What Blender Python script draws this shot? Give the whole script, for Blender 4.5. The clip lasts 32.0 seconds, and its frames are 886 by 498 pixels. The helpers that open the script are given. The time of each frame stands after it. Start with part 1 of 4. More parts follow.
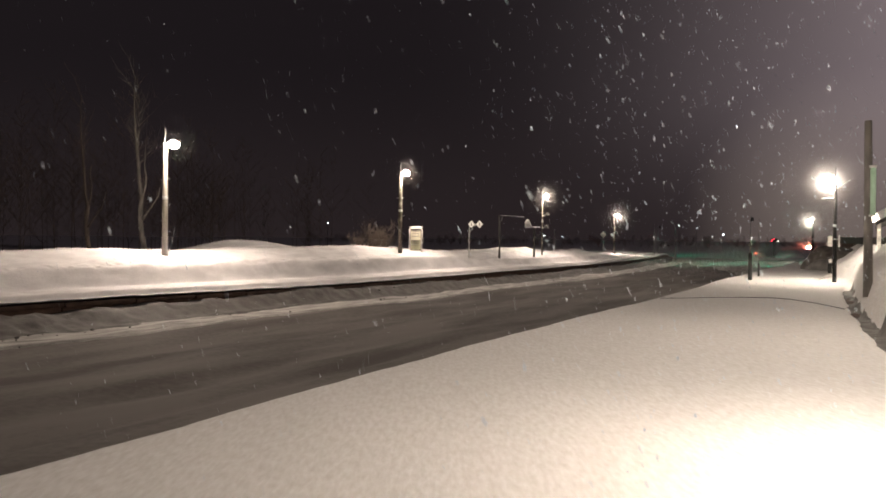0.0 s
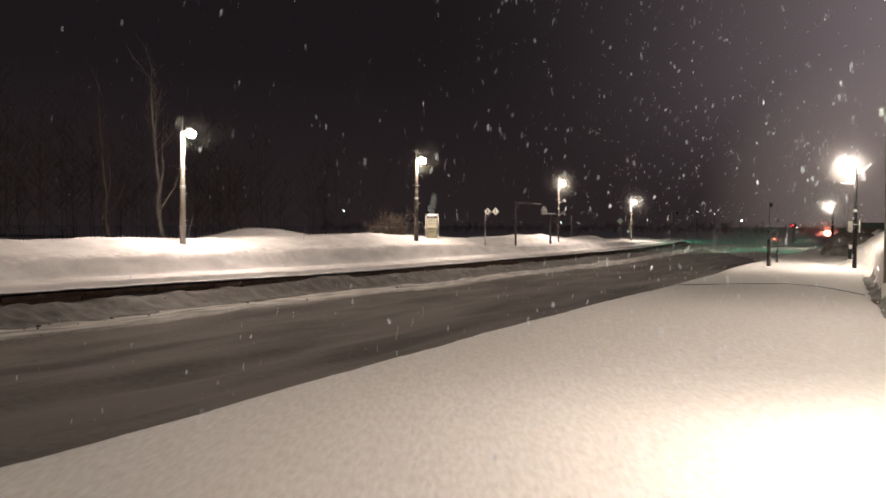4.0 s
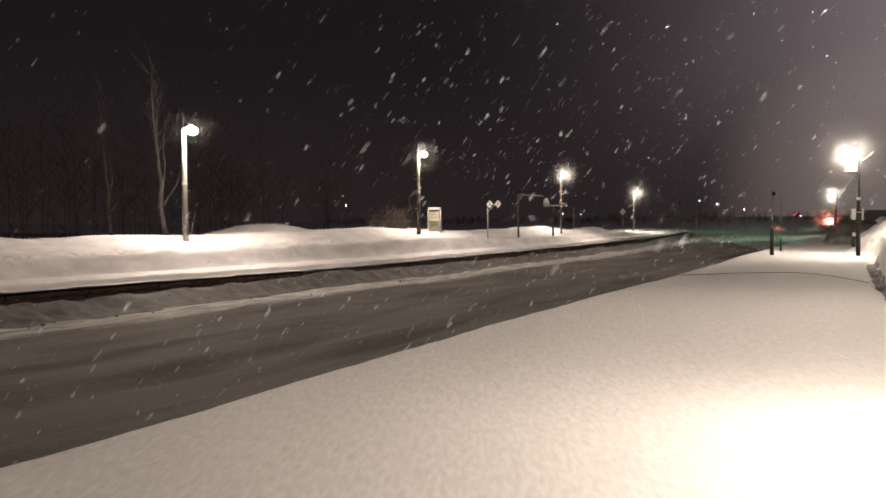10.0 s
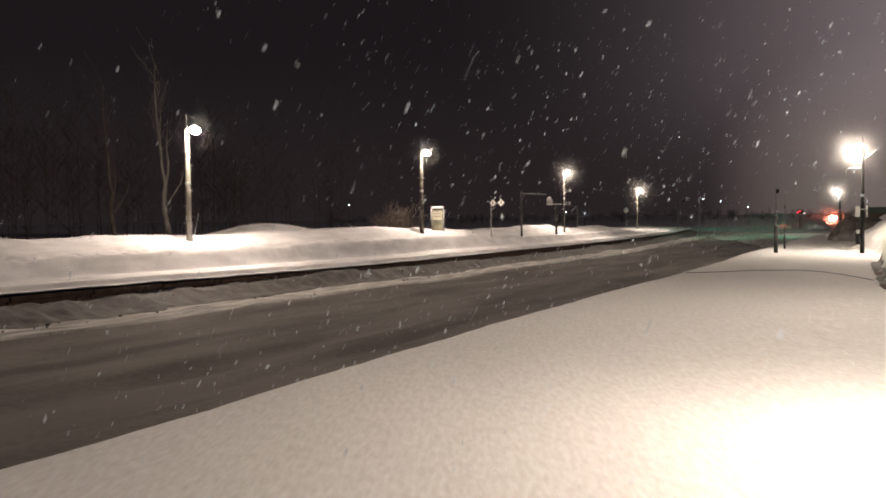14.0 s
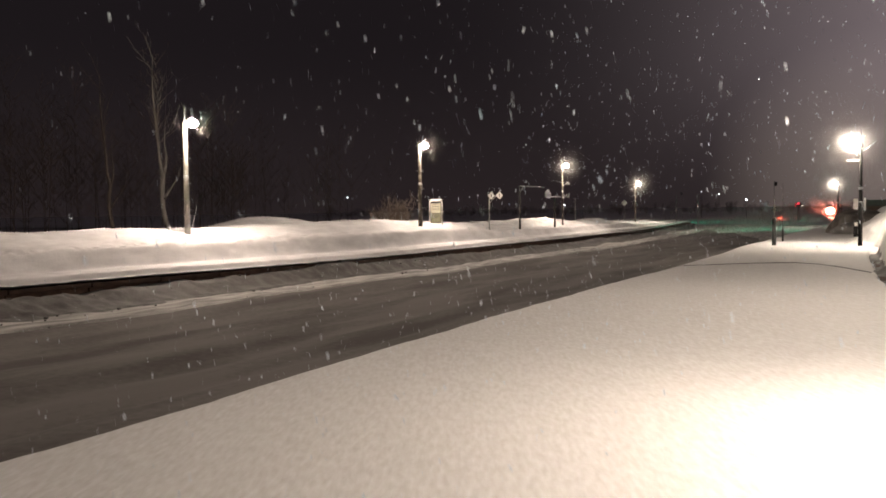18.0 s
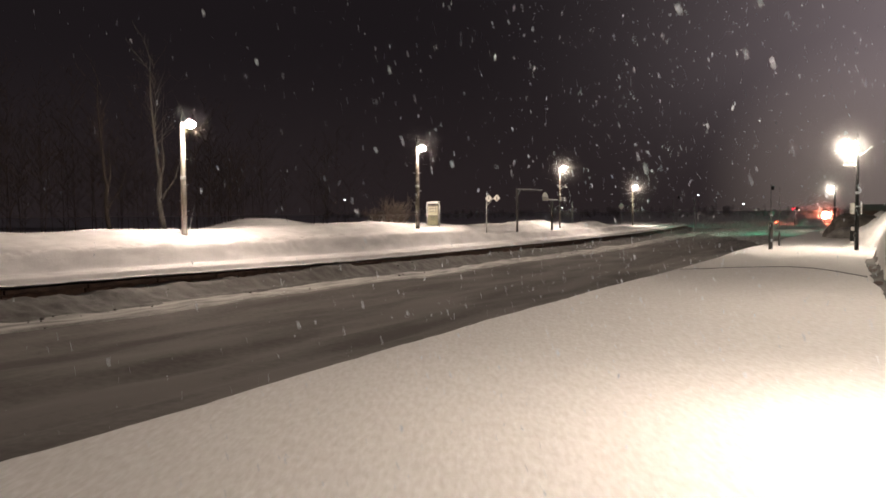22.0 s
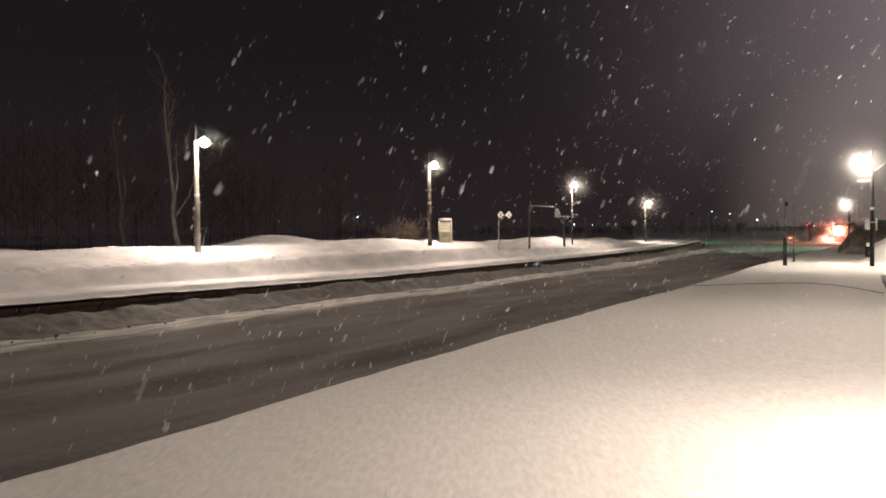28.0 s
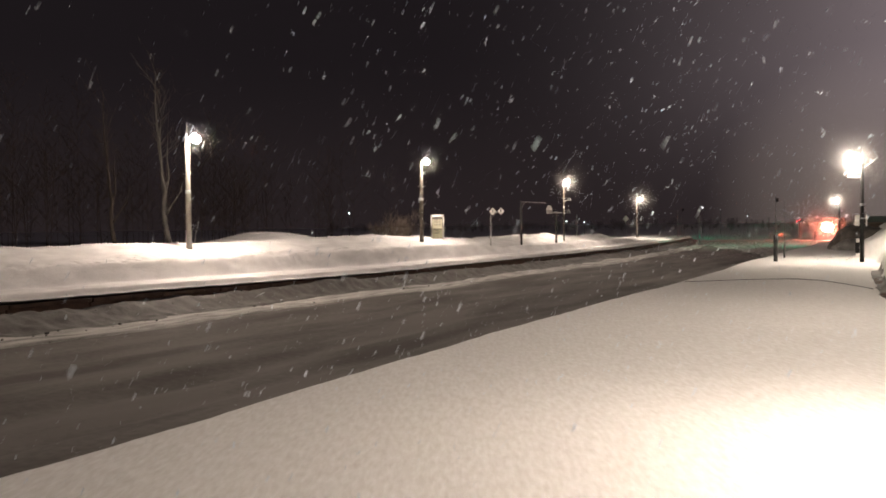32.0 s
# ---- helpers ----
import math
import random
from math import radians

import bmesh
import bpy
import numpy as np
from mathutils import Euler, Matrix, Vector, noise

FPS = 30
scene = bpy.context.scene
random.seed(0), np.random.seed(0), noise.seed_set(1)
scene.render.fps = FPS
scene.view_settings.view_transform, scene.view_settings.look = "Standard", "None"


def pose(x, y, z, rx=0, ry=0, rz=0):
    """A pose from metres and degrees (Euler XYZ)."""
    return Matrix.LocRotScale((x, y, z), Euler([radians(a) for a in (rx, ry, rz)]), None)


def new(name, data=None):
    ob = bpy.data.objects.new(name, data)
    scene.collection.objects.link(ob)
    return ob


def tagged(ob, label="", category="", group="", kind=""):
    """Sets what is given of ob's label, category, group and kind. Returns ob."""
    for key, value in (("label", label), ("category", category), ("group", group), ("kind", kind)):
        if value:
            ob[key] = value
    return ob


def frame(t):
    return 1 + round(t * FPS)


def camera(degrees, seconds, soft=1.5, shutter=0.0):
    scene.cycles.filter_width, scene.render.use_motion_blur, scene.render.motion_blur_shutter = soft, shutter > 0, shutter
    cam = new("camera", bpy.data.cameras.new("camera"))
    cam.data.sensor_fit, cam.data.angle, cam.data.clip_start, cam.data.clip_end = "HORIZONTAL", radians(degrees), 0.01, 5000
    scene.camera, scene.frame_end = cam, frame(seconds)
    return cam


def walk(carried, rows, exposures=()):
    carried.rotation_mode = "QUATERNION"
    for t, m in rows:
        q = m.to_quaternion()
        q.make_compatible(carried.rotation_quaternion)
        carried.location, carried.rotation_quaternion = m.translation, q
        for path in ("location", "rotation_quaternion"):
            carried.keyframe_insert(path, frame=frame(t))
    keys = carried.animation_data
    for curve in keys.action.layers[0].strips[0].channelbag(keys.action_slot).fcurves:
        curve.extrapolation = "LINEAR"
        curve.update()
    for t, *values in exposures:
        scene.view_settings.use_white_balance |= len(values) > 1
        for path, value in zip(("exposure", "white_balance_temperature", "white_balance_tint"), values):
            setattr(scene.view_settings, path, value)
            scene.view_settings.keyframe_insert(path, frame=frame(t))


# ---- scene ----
EYE = (0.0, 0.0, 1.6)
cam = camera(57.8, 32.0, soft=1.7, shutter=0.7)
# seconds, heading to the left of the track, tilt up, lean, in degrees
TURNS = (
    (0, 28.300, -0.767, 0.500),
    (0.5, 28.396, -0.908, 0.541),
    (1, 28.444, -1.136, 0.605),
    (1.5, 28.540, -1.194, 0.608),
    (2, 28.767, -1.157, 0.657),
    (2.5, 29.116, -1.257, 0.648),
    (3, 29.381, -1.389, 0.574),
    (3.5, 29.465, -1.533, 0.383),
    (5.5, 29.315, -2.080, -0.142),
    (6, 29.373, -2.251, -0.204),
    (6.5, 29.486, -2.403, -0.228),
    (7, 29.541, -2.408, -0.241),
    (7.5, 29.536, -2.408, -0.241),
    (8, 29.529, -2.452, -0.287),
    (8.5, 29.591, -2.437, -0.367),
    (9, 29.728, -2.293, -0.542),
    (9.5, 29.745, -2.197, -0.593),
    (10, 29.650, -2.148, -0.575),
    (10.5, 29.576, -2.235, -0.525),
    (11, 29.602, -2.349, -0.555),
    (11.5, 29.734, -2.266, -0.582),
    (12, 29.865, -2.103, -0.701),
    (12.5, 29.960, -2.058, -0.843),
    (13, 29.919, -2.150, -0.788),
    (13.5, 29.846, -2.220, -0.830),
    (14, 29.888, -2.225, -0.805),
    (14.5, 29.893, -2.225, -0.812),
    (16.5, 29.873, -2.593, -0.818),
    (17, 29.851, -2.705, -0.837),
    (17.5, 29.812, -2.757, -0.815),
    (18, 29.780, -2.735, -0.848),
    (18.5, 29.696, -2.749, -0.892),
    (19, 29.659, -2.785, -0.920),
    (19.5, 29.660, -2.795, -0.935),
    (20, 29.622, -2.825, -0.854),
    (20.5, 29.543, -2.824, -0.818),
    (21, 29.470, -2.750, -0.747),
    (21.5, 29.476, -2.643, -0.643),
    (22, 29.571, -2.564, -0.562),
    (22.5, 29.712, -2.604, -0.719),
    (23, 30.014, -2.475, -0.777),
    (23.5, 30.316, -2.174, -0.786),
    (24, 30.439, -1.922, -0.769),
    (24.5, 30.481, -1.685, -0.793),
    (25, 30.491, -1.607, -0.730),
    (25.5, 30.491, -1.662, -0.719),
    (27.5, 30.480, -1.166, -0.605),
    (28, 30.428, -1.360, -0.695),
    (28.5, 30.411, -1.540, -0.764),
    (29, 30.426, -1.532, -0.800),
    (29.5, 30.372, -1.375, -0.748),
    (30, 30.262, -1.318, -0.804),
    (30.5, 30.254, -1.431, -0.875),
    (31, 30.072, -1.648, -0.776),
    (31.5, 29.898, -1.798, -0.662),
    (32, 29.866, -1.623, -0.749),
)
walk(cam, [(t, pose(*EYE, 90 + tilt, 0, head) @ pose(0, 0, 0, 0, 0, lean)) for t, head, tilt, lean in TURNS])

# ---- night sky: black over the woods, lamp haze painted pale over the station ----
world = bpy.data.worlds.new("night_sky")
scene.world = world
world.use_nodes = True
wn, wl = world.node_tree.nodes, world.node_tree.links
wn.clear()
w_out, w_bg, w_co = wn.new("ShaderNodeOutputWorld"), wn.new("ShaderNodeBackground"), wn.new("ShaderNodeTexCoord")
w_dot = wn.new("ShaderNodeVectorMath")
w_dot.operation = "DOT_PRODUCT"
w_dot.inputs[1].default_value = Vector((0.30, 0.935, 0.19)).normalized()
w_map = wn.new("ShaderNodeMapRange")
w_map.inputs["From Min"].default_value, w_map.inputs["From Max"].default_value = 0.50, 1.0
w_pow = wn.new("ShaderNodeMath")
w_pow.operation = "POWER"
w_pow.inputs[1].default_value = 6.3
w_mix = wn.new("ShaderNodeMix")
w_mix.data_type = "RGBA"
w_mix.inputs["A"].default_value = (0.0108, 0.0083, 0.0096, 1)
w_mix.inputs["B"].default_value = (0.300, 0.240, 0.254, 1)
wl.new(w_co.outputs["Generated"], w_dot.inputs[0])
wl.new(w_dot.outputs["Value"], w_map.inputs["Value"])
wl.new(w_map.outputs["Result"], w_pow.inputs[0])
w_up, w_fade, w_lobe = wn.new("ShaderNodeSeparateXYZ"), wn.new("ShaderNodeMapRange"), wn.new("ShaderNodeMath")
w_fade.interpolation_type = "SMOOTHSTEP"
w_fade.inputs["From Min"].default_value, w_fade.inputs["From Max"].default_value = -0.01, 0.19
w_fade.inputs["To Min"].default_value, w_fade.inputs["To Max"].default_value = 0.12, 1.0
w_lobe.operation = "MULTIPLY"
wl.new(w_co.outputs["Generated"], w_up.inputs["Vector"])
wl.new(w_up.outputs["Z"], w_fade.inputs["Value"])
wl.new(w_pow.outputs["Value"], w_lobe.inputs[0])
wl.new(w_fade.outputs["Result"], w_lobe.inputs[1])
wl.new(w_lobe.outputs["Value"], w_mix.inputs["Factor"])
# a faint lift towards the horizon
w_sep, w_low, w_add = wn.new("ShaderNodeSeparateXYZ"), wn.new("ShaderNodeMapRange"), wn.new("ShaderNodeMix")
w_low.interpolation_type = "SMOOTHSTEP"
w_low.inputs["From Min"].default_value, w_low.inputs["From Max"].default_value = 0.0, 0.22
w_low.inputs["To Min"].default_value, w_low.inputs["To Max"].default_value = 1.0, 0.0
w_add.data_type, w_add.blend_type = "RGBA", "ADD"
w_add.inputs["B"].default_value = (0.0085, 0.0058, 0.0054, 1)
wl.new(w_co.outputs["Generated"], w_sep.inputs["Vector"])
wl.new(w_sep.outputs["Z"], w_low.inputs["Value"])
wl.new(w_low.outputs["Result"], w_add.inputs["Factor"])
wl.new(w_mix.outputs["Result"], w_add.inputs["A"])
# glow of lit mist painted into the sky behind the platform's end lamps
w_near, w_span, w_soft, w_painted_mist = wn.new("ShaderNodeVectorMath"), wn.new("ShaderNodeMapRange"), wn.new("ShaderNodeMath"), wn.new("ShaderNodeMix")
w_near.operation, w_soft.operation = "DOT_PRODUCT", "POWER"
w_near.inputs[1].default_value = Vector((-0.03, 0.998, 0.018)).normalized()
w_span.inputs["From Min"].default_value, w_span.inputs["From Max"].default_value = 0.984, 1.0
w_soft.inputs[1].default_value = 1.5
w_painted_mist.data_type, w_painted_mist.blend_type = "RGBA", "ADD"
w_painted_mist.inputs["B"].default_value = (0.11, 0.088, 0.076, 1)
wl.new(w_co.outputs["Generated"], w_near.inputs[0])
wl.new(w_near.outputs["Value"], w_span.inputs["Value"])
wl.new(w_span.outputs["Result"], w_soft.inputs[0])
wl.new(w_soft.outputs["Value"], w_painted_mist.inputs["Factor"])
wl.new(w_add.outputs["Result"], w_painted_mist.inputs["A"])
wl.new(w_painted_mist.outputs["Result"], w_bg.inputs["Color"])
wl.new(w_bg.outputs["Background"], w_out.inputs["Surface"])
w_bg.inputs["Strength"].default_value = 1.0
scene.view_settings.exposure = 0.06

LAMP_FAR, LAMP_NEAR, LAMP_POST, LAMP_HEAD = 2000.0, 790.0, 660.0, 340.0


# ---- materials ----
def material(name, low, high, rough=0.8, scale=6.0, fine=60.0, bump=0.15, depth=0.01, metal=0.0, stretch=(1, 1, 1), lo=0.35, hi=0.65, per_object=0.0, detail=6, grain=0.25, turn=0.0):
    m = bpy.data.materials.new(name)
    m.use_nodes = True
    n, l = m.node_tree.nodes, m.node_tree.links
    b = n["Principled BSDF"]
    b.inputs["Roughness"].default_value, b.inputs["Metallic"].default_value = rough, metal
    co, mp = n.new("ShaderNodeTexCoord"), n.new("ShaderNodeMapping")
    mp.inputs["Scale"].default_value = stretch
    spin = n.new("ShaderNodeMapping")
    spin.inputs["Rotation"].default_value = (0, 0, radians(turn))
    l.new(co.outputs["Object"], spin.inputs["Vector"])
    l.new(spin.outputs["Vector"], mp.inputs["Vector"])
    big, small = n.new("ShaderNodeTexNoise"), n.new("ShaderNodeTexNoise")
    big.inputs["Scale"].default_value, big.inputs["Detail"].default_value = scale, detail
    small.inputs["Scale"].default_value, small.inputs["Detail"].default_value = fine, 3
    l.new(mp.outputs["Vector"], big.inputs["Vector"])
    l.new(co.outputs["Object"], small.inputs["Vector"])
    add = n.new("ShaderNodeMath")
    add.operation = "MULTIPLY_ADD"
    add.inputs[1].default_value = grain
    l.new(small.outputs["Fac"], add.inputs[0])
    l.new(big.outputs["Fac"], add.inputs[2])
    ramp = n.new("ShaderNodeMapRange")
    ramp.inputs["From Min"].default_value, ramp.inputs["From Max"].default_value = lo + grain / 2, hi + grain / 2
    l.new(add.outputs["Value"], ramp.inputs["Value"])
    mix = n.new("ShaderNodeMix")
    mix.data_type = "RGBA"
    mix.inputs["A"].default_value, mix.inputs["B"].default_value = (*low, 1), (*high, 1)
    l.new(ramp.outputs["Result"], mix.inputs["Factor"])
    last = mix.outputs["Result"]
    if per_object:
        info, hsv, vary = n.new("ShaderNodeObjectInfo"), n.new("ShaderNodeHueSaturation"), n.new("ShaderNodeMapRange")
        vary.inputs["To Min"].default_value, vary.inputs["To Max"].default_value = 1 - per_object, 1 + per_object
        l.new(info.outputs["Random"], vary.inputs["Value"])
        l.new(vary.outputs["Result"], hsv.inputs["Value"])
        l.new(last, hsv.inputs["Color"])
        last = hsv.outputs["Color"]
    l.new(last, b.inputs["Base Color"])
    bp = n.new("ShaderNodeBump")
    bp.inputs["Strength"].default_value, bp.inputs["Distance"].default_value = bump, depth
    l.new(add.outputs["Value"], bp.inputs["Height"])
    l.new(bp.outputs["Normal"], b.inputs["Normal"])
    return m


def glowing(name, colour, strength):
    m = bpy.data.materials.new(name)
    m.use_nodes = True
    b = m.node_tree.nodes["Principled BSDF"]
    b.inputs["Base Color"].default_value = (0.8, 0.8, 0.8, 1)
    b.inputs["Emission Color"].default_value, b.inputs["Emission Strength"].default_value = (*colour, 1), strength
    return m


SNOW = material("fresh_snow", (0.70, 0.70, 0.72), (0.86, 0.86, 0.87), 0.75, 13.0, 55, 0.40, 0.025)
SNOW_NEAR = material("downy_fresh_snow", (0.70, 0.682, 0.655), (0.885, 0.882, 0.875), 0.8, 24.0, 45, 0.12, 0.02, stretch=(1, 0.26, 1), turn=-29, lo=0.2, hi=0.8, detail=2.2, grain=0.12)
SNOW_BANK = material("wind_packed_snow", (0.66, 0.65, 0.66), (0.84, 0.83, 0.84), 0.75, 1.6, 22, 0.6, 0.03, stretch=(1.6, 0.6, 1.6))
# Ridge snow made dark: the shade by the wall is in its colour.
SNOW_CLOD = material("shaded_snow_clods", (0.062, 0.058, 0.056), (0.125, 0.118, 0.114), 0.8, 2.5, 18, 0.7, 0.04)
GREY_SNOW = material("plain_grey_snow", (0.12, 0.115, 0.11), (0.26, 0.25, 0.24), 0.85, 2.0, 20, 0.6, 0.03)
SNOW_STRIP = material("trodden_snow_strip", (0.20, 0.195, 0.185), (0.52, 0.51, 0.485), 0.8, 2.0, 24, 0.6, 0.03, stretch=(2.0, 0.35, 1))
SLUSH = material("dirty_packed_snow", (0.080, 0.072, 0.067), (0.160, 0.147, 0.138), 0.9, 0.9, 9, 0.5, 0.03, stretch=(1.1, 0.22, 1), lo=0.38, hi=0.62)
DARK_CONCRETE = material("dark_brown_concrete", (0.045, 0.025, 0.018), (0.105, 0.060, 0.044), 0.9, 3.0, 40, 0.4, 0.01, per_object=0.2)
POLE = material("weathered_concrete_pole", (0.15, 0.14, 0.128), (0.26, 0.243, 0.222), 0.8, 4.0, 70, 0.2, 0.004, stretch=(1, 1, 0.3))
WORN_POLE = material("dark_snow_flecked_pole", (0.035, 0.028, 0.022), (0.20, 0.18, 0.16), 0.85, 5.0, 30, 0.4, 0.01, lo=0.45, hi=0.72)
STEEL = material("galvanised_steel", (0.30, 0.31, 0.32), (0.48, 0.49, 0.50), 0.45, 8.0, 90, 0.1, 0.002, metal=0.7)
DARK_STEEL = material("dark_painted_steel", (0.020, 0.020, 0.022), (0.055, 0.052, 0.050), 0.55, 7.0, 80, 0.15, 0.002)
WHITE_PAINT = material("weathered_white_paint", (0.55, 0.54, 0.52), (0.80, 0.79, 0.77), 0.5, 9.0, 90, 0.1, 0.001)
BLACK_PAINT = material("black_paint", (0.012, 0.012, 0.012), (0.03, 0.03, 0.03), 0.5, 9.0, 90, 0.1, 0.001)
GREY_STEEL = material("dull_grey_steel", (0.09, 0.09, 0.095), (0.18, 0.18, 0.185), 0.6, 7.0, 80, 0.15, 0.002)
SOOT_PAINT = material("matt_black_paint", (0.003, 0.003, 0.003), (0.009, 0.009, 0.009), 0.85, 9.0, 90, 0.1, 0.001)
GREEN_PAINT = material("pale_green_enamel", (0.36, 0.56, 0.40), (0.48, 0.70, 0.53), 0.4, 6.0, 60, 0.1, 0.001)
YELLOW_PRINT = material("yellowed_poster_paper", (0.32, 0.305, 0.22), (0.50, 0.48, 0.37), 0.7, 14.0, 70, 0.1, 0.001)
GREY_PRINT = material("grey_green_notice", (0.15, 0.15, 0.095), (0.25, 0.245, 0.165), 0.7, 14.0, 70, 0.1, 0.001)
BARK = material("grey_birch_bark", (0.040, 0.036, 0.033), (0.105, 0.097, 0.090), 0.9, 5.0, 50, 0.6, 0.02, stretch=(1, 1, 0.4))
# Paled for snow on the twigs and for distance haze, painted in.
HAZED_BARK = material("hazed_snowy_twigs", (0.22, 0.20, 0.19), (0.60, 0.58, 0.57), 0.9, 0.8, 12, 0.3, 0.02)
GREY_BARK = material("dull_brown_bark", (0.032, 0.026, 0.022), (0.085, 0.066, 0.056), 0.9, 5.0, 50, 0.6, 0.02, stretch=(1, 1, 0.4))
# Brown haze behind the platform is put into this lighter twig colour.
WOODS_BARK = material("brown_hazed_twigs", (0.085, 0.063, 0.053), (0.18, 0.136, 0.11), 0.9, 3.0, 40, 0.3, 0.01)
TWIG = material("dry_brown_twigs", (0.12, 0.095, 0.078), (0.25, 0.205, 0.17), 0.9, 6.0, 50, 0.3, 0.01)
# The shade on the rounded heap is put into this dark colour.
SHADED_HEAP = material("shaded_heap", (0.07, 0.062, 0.056), (0.17, 0.155, 0.14), 0.95, 2.2, 26.0, 0.5, 0.03)
BRICK_RED = material("dull_red_cladding", (0.10, 0.035, 0.028), (0.20, 0.075, 0.055), 0.8, 4.0, 50, 0.3, 0.01)
DULL_BOARDS = material("dull_brown_boards", (0.085, 0.060, 0.050), (0.16, 0.115, 0.095), 0.85, 3.0, 40, 0.3, 0.01, stretch=(1, 1, 0.3), per_object=0.15)
LOCO_RED = material("dull_orange_red_paint", (0.030, 0.006, 0.004), (0.07, 0.016, 0.008), 0.5, 4.0, 40, 0.2, 0.004)
FLAKE = bpy.data.materials.new("thin_snowflake")
FLAKE.use_nodes = True
fn, fl = FLAKE.node_tree.nodes, FLAKE.node_tree.links
fn.clear()
f_out, f_mix, f_dif, f_tra = (fn.new("ShaderNode" + k) for k in ("OutputMaterial", "MixShader", "BsdfDiffuse", "BsdfTranslucent"))
f_dif.inputs["Color"].default_value = f_tra.inputs["Color"].default_value = (0.82, 0.91, 1.0, 1)
f_mix.inputs["Fac"].default_value = 0.5
fl.new(f_dif.outputs["BSDF"], f_mix.inputs[1])
fl.new(f_tra.outputs["BSDF"], f_mix.inputs[2])
fl.new(f_mix.outputs["Shader"], f_out.inputs["Surface"])
# Nearly clear motes, added where lamps need a halo or haze.
HAZE_MOTES = bpy.data.materials.new("thin_haze_motes")
HAZE_MOTES.use_nodes = True
mn, ml = HAZE_MOTES.node_tree.nodes, HAZE_MOTES.node_tree.links
mn.clear()
m_out, m_thin, m_clear, m_mix, m_dif, m_tra = (mn.new("ShaderNode" + k) for k in ("OutputMaterial", "MixShader", "BsdfTransparent", "MixShader", "BsdfDiffuse", "BsdfTranslucent"))
m_dif.inputs["Color"].default_value = m_tra.inputs["Color"].default_value = (0.92, 0.92, 0.92, 1)
m_thin.inputs["Fac"].default_value = 0.12
ml.new(m_dif.outputs["BSDF"], m_mix.inputs[1])
ml.new(m_tra.outputs["BSDF"], m_mix.inputs[2])
ml.new(m_clear.outputs["BSDF"], m_thin.inputs[1])
ml.new(m_mix.outputs["Shader"], m_thin.inputs[2])
ml.new(m_thin.outputs["Shader"], m_out.inputs["Surface"])
GLASS_FAR = glowing("lit_lamp_glass", (1.0, 0.81, 0.66), LAMP_FAR)
GLASS_NEAR = glowing("lit_white_lamp_glass", (1.0, 0.835, 0.69), LAMP_NEAR)
GLASS_POST = glowing("lit_soft_lamp_glass", (1.0, 0.845, 0.69), LAMP_POST)
GLASS_HEAD = glowing("lit_headlight_glass", (1.0, 0.24, 0.15), LAMP_HEAD)
GLASS_RED = glowing("lit_red_lens", (1.0, 0.03, 0.06), 7)
GLASS_WHITE = glowing("lit_small_white_lamp", (1.0, 0.92, 0.85), 7)
GLASS_GREEN = glowing("lit_green_lens", (0.03, 1.0, 0.50), 3400)
GLASS_DIM_GREEN = glowing("lit_dim_green_lens", (0.05, 1.0, 0.54), 3000)
GLASS_SPLASH = glowing("lit_added_red_lens", (1.0, 0.06, 0.03), 90)
GLASS_COOL = glowing("lit_cool_white_lamp", (0.85, 0.92, 1.0), 16)


# ---- mesh helpers ----
def mesh_of(bm, name, mat, smooth=True):
    me = bpy.data.meshes.new(name)
    bm.to_mesh(me)
    bm.free()
    me.materials.append(mat)
    if smooth:
        me.polygons.foreach_set("use_smooth", [True] * len(me.polygons))
    return me


def part(name, bm, mat, parent=None, label="", smooth=False):
    ob = new(name, mesh_of(bm, name, mat, smooth))
    if parent:
        ob.parent = parent
    if label:
        ob["label"] = label
    return ob


def thing(name, m, label, category, group="", kind=""):
    ob = new(name)
    ob.empty_display_size = 0.2
    ob.matrix_basis = m
    return tagged(ob, label, category, group, kind)


def box(size, at=(0, 0, 0), bevel=0.0, turn=None):
    bm = bmesh.new()
    bmesh.ops.create_cube(bm, size=1.0)
    bmesh.ops.scale(bm, vec=size, verts=bm.verts)
    if bevel:
        bmesh.ops.bevel(bm, geom=bm.edges[:], offset=bevel, segments=2, affect="EDGES", profile=0.6)
    if turn is not None:
        bmesh.ops.transform(bm, matrix=turn, verts=bm.verts)
    bmesh.ops.translate(bm, vec=at, verts=bm.verts)
    return bm


def tube(path, radii, sides=8, bm=None):
    """A tapered tube along a path, closed at both ends."""
    bm = bm or bmesh.new()
    path = [Vector(p) for p in path]
    rings = []
    for i, p in enumerate(path):
        along = (path[min(i + 1, len(path) - 1)] - path[max(i - 1, 0)]).normalized()
        side = along.cross(Vector((0.31, 0.95, 0.02) if abs(along.z) > 0.7 else (0, 0, 1))).normalized()
        other = along.cross(side)
        rings.append([bm.verts.new(p + radii[i] * (math.cos(a) * side + math.sin(a) * other))
                      for a in (2 * math.pi * k / sides for k in range(sides))])
    made = [bm.faces.new((a[k], a[(k + 1) % sides], b[(k + 1) % sides], b[k])) for a, b in zip(rings, rings[1:]) for k in range(sides)]
    made += [bm.faces.new(rings[0][::-1]), bm.faces.new(rings[-1])]
    if sides > 6:
        bmesh.ops.recalc_face_normals(bm, faces=made)
    return bm


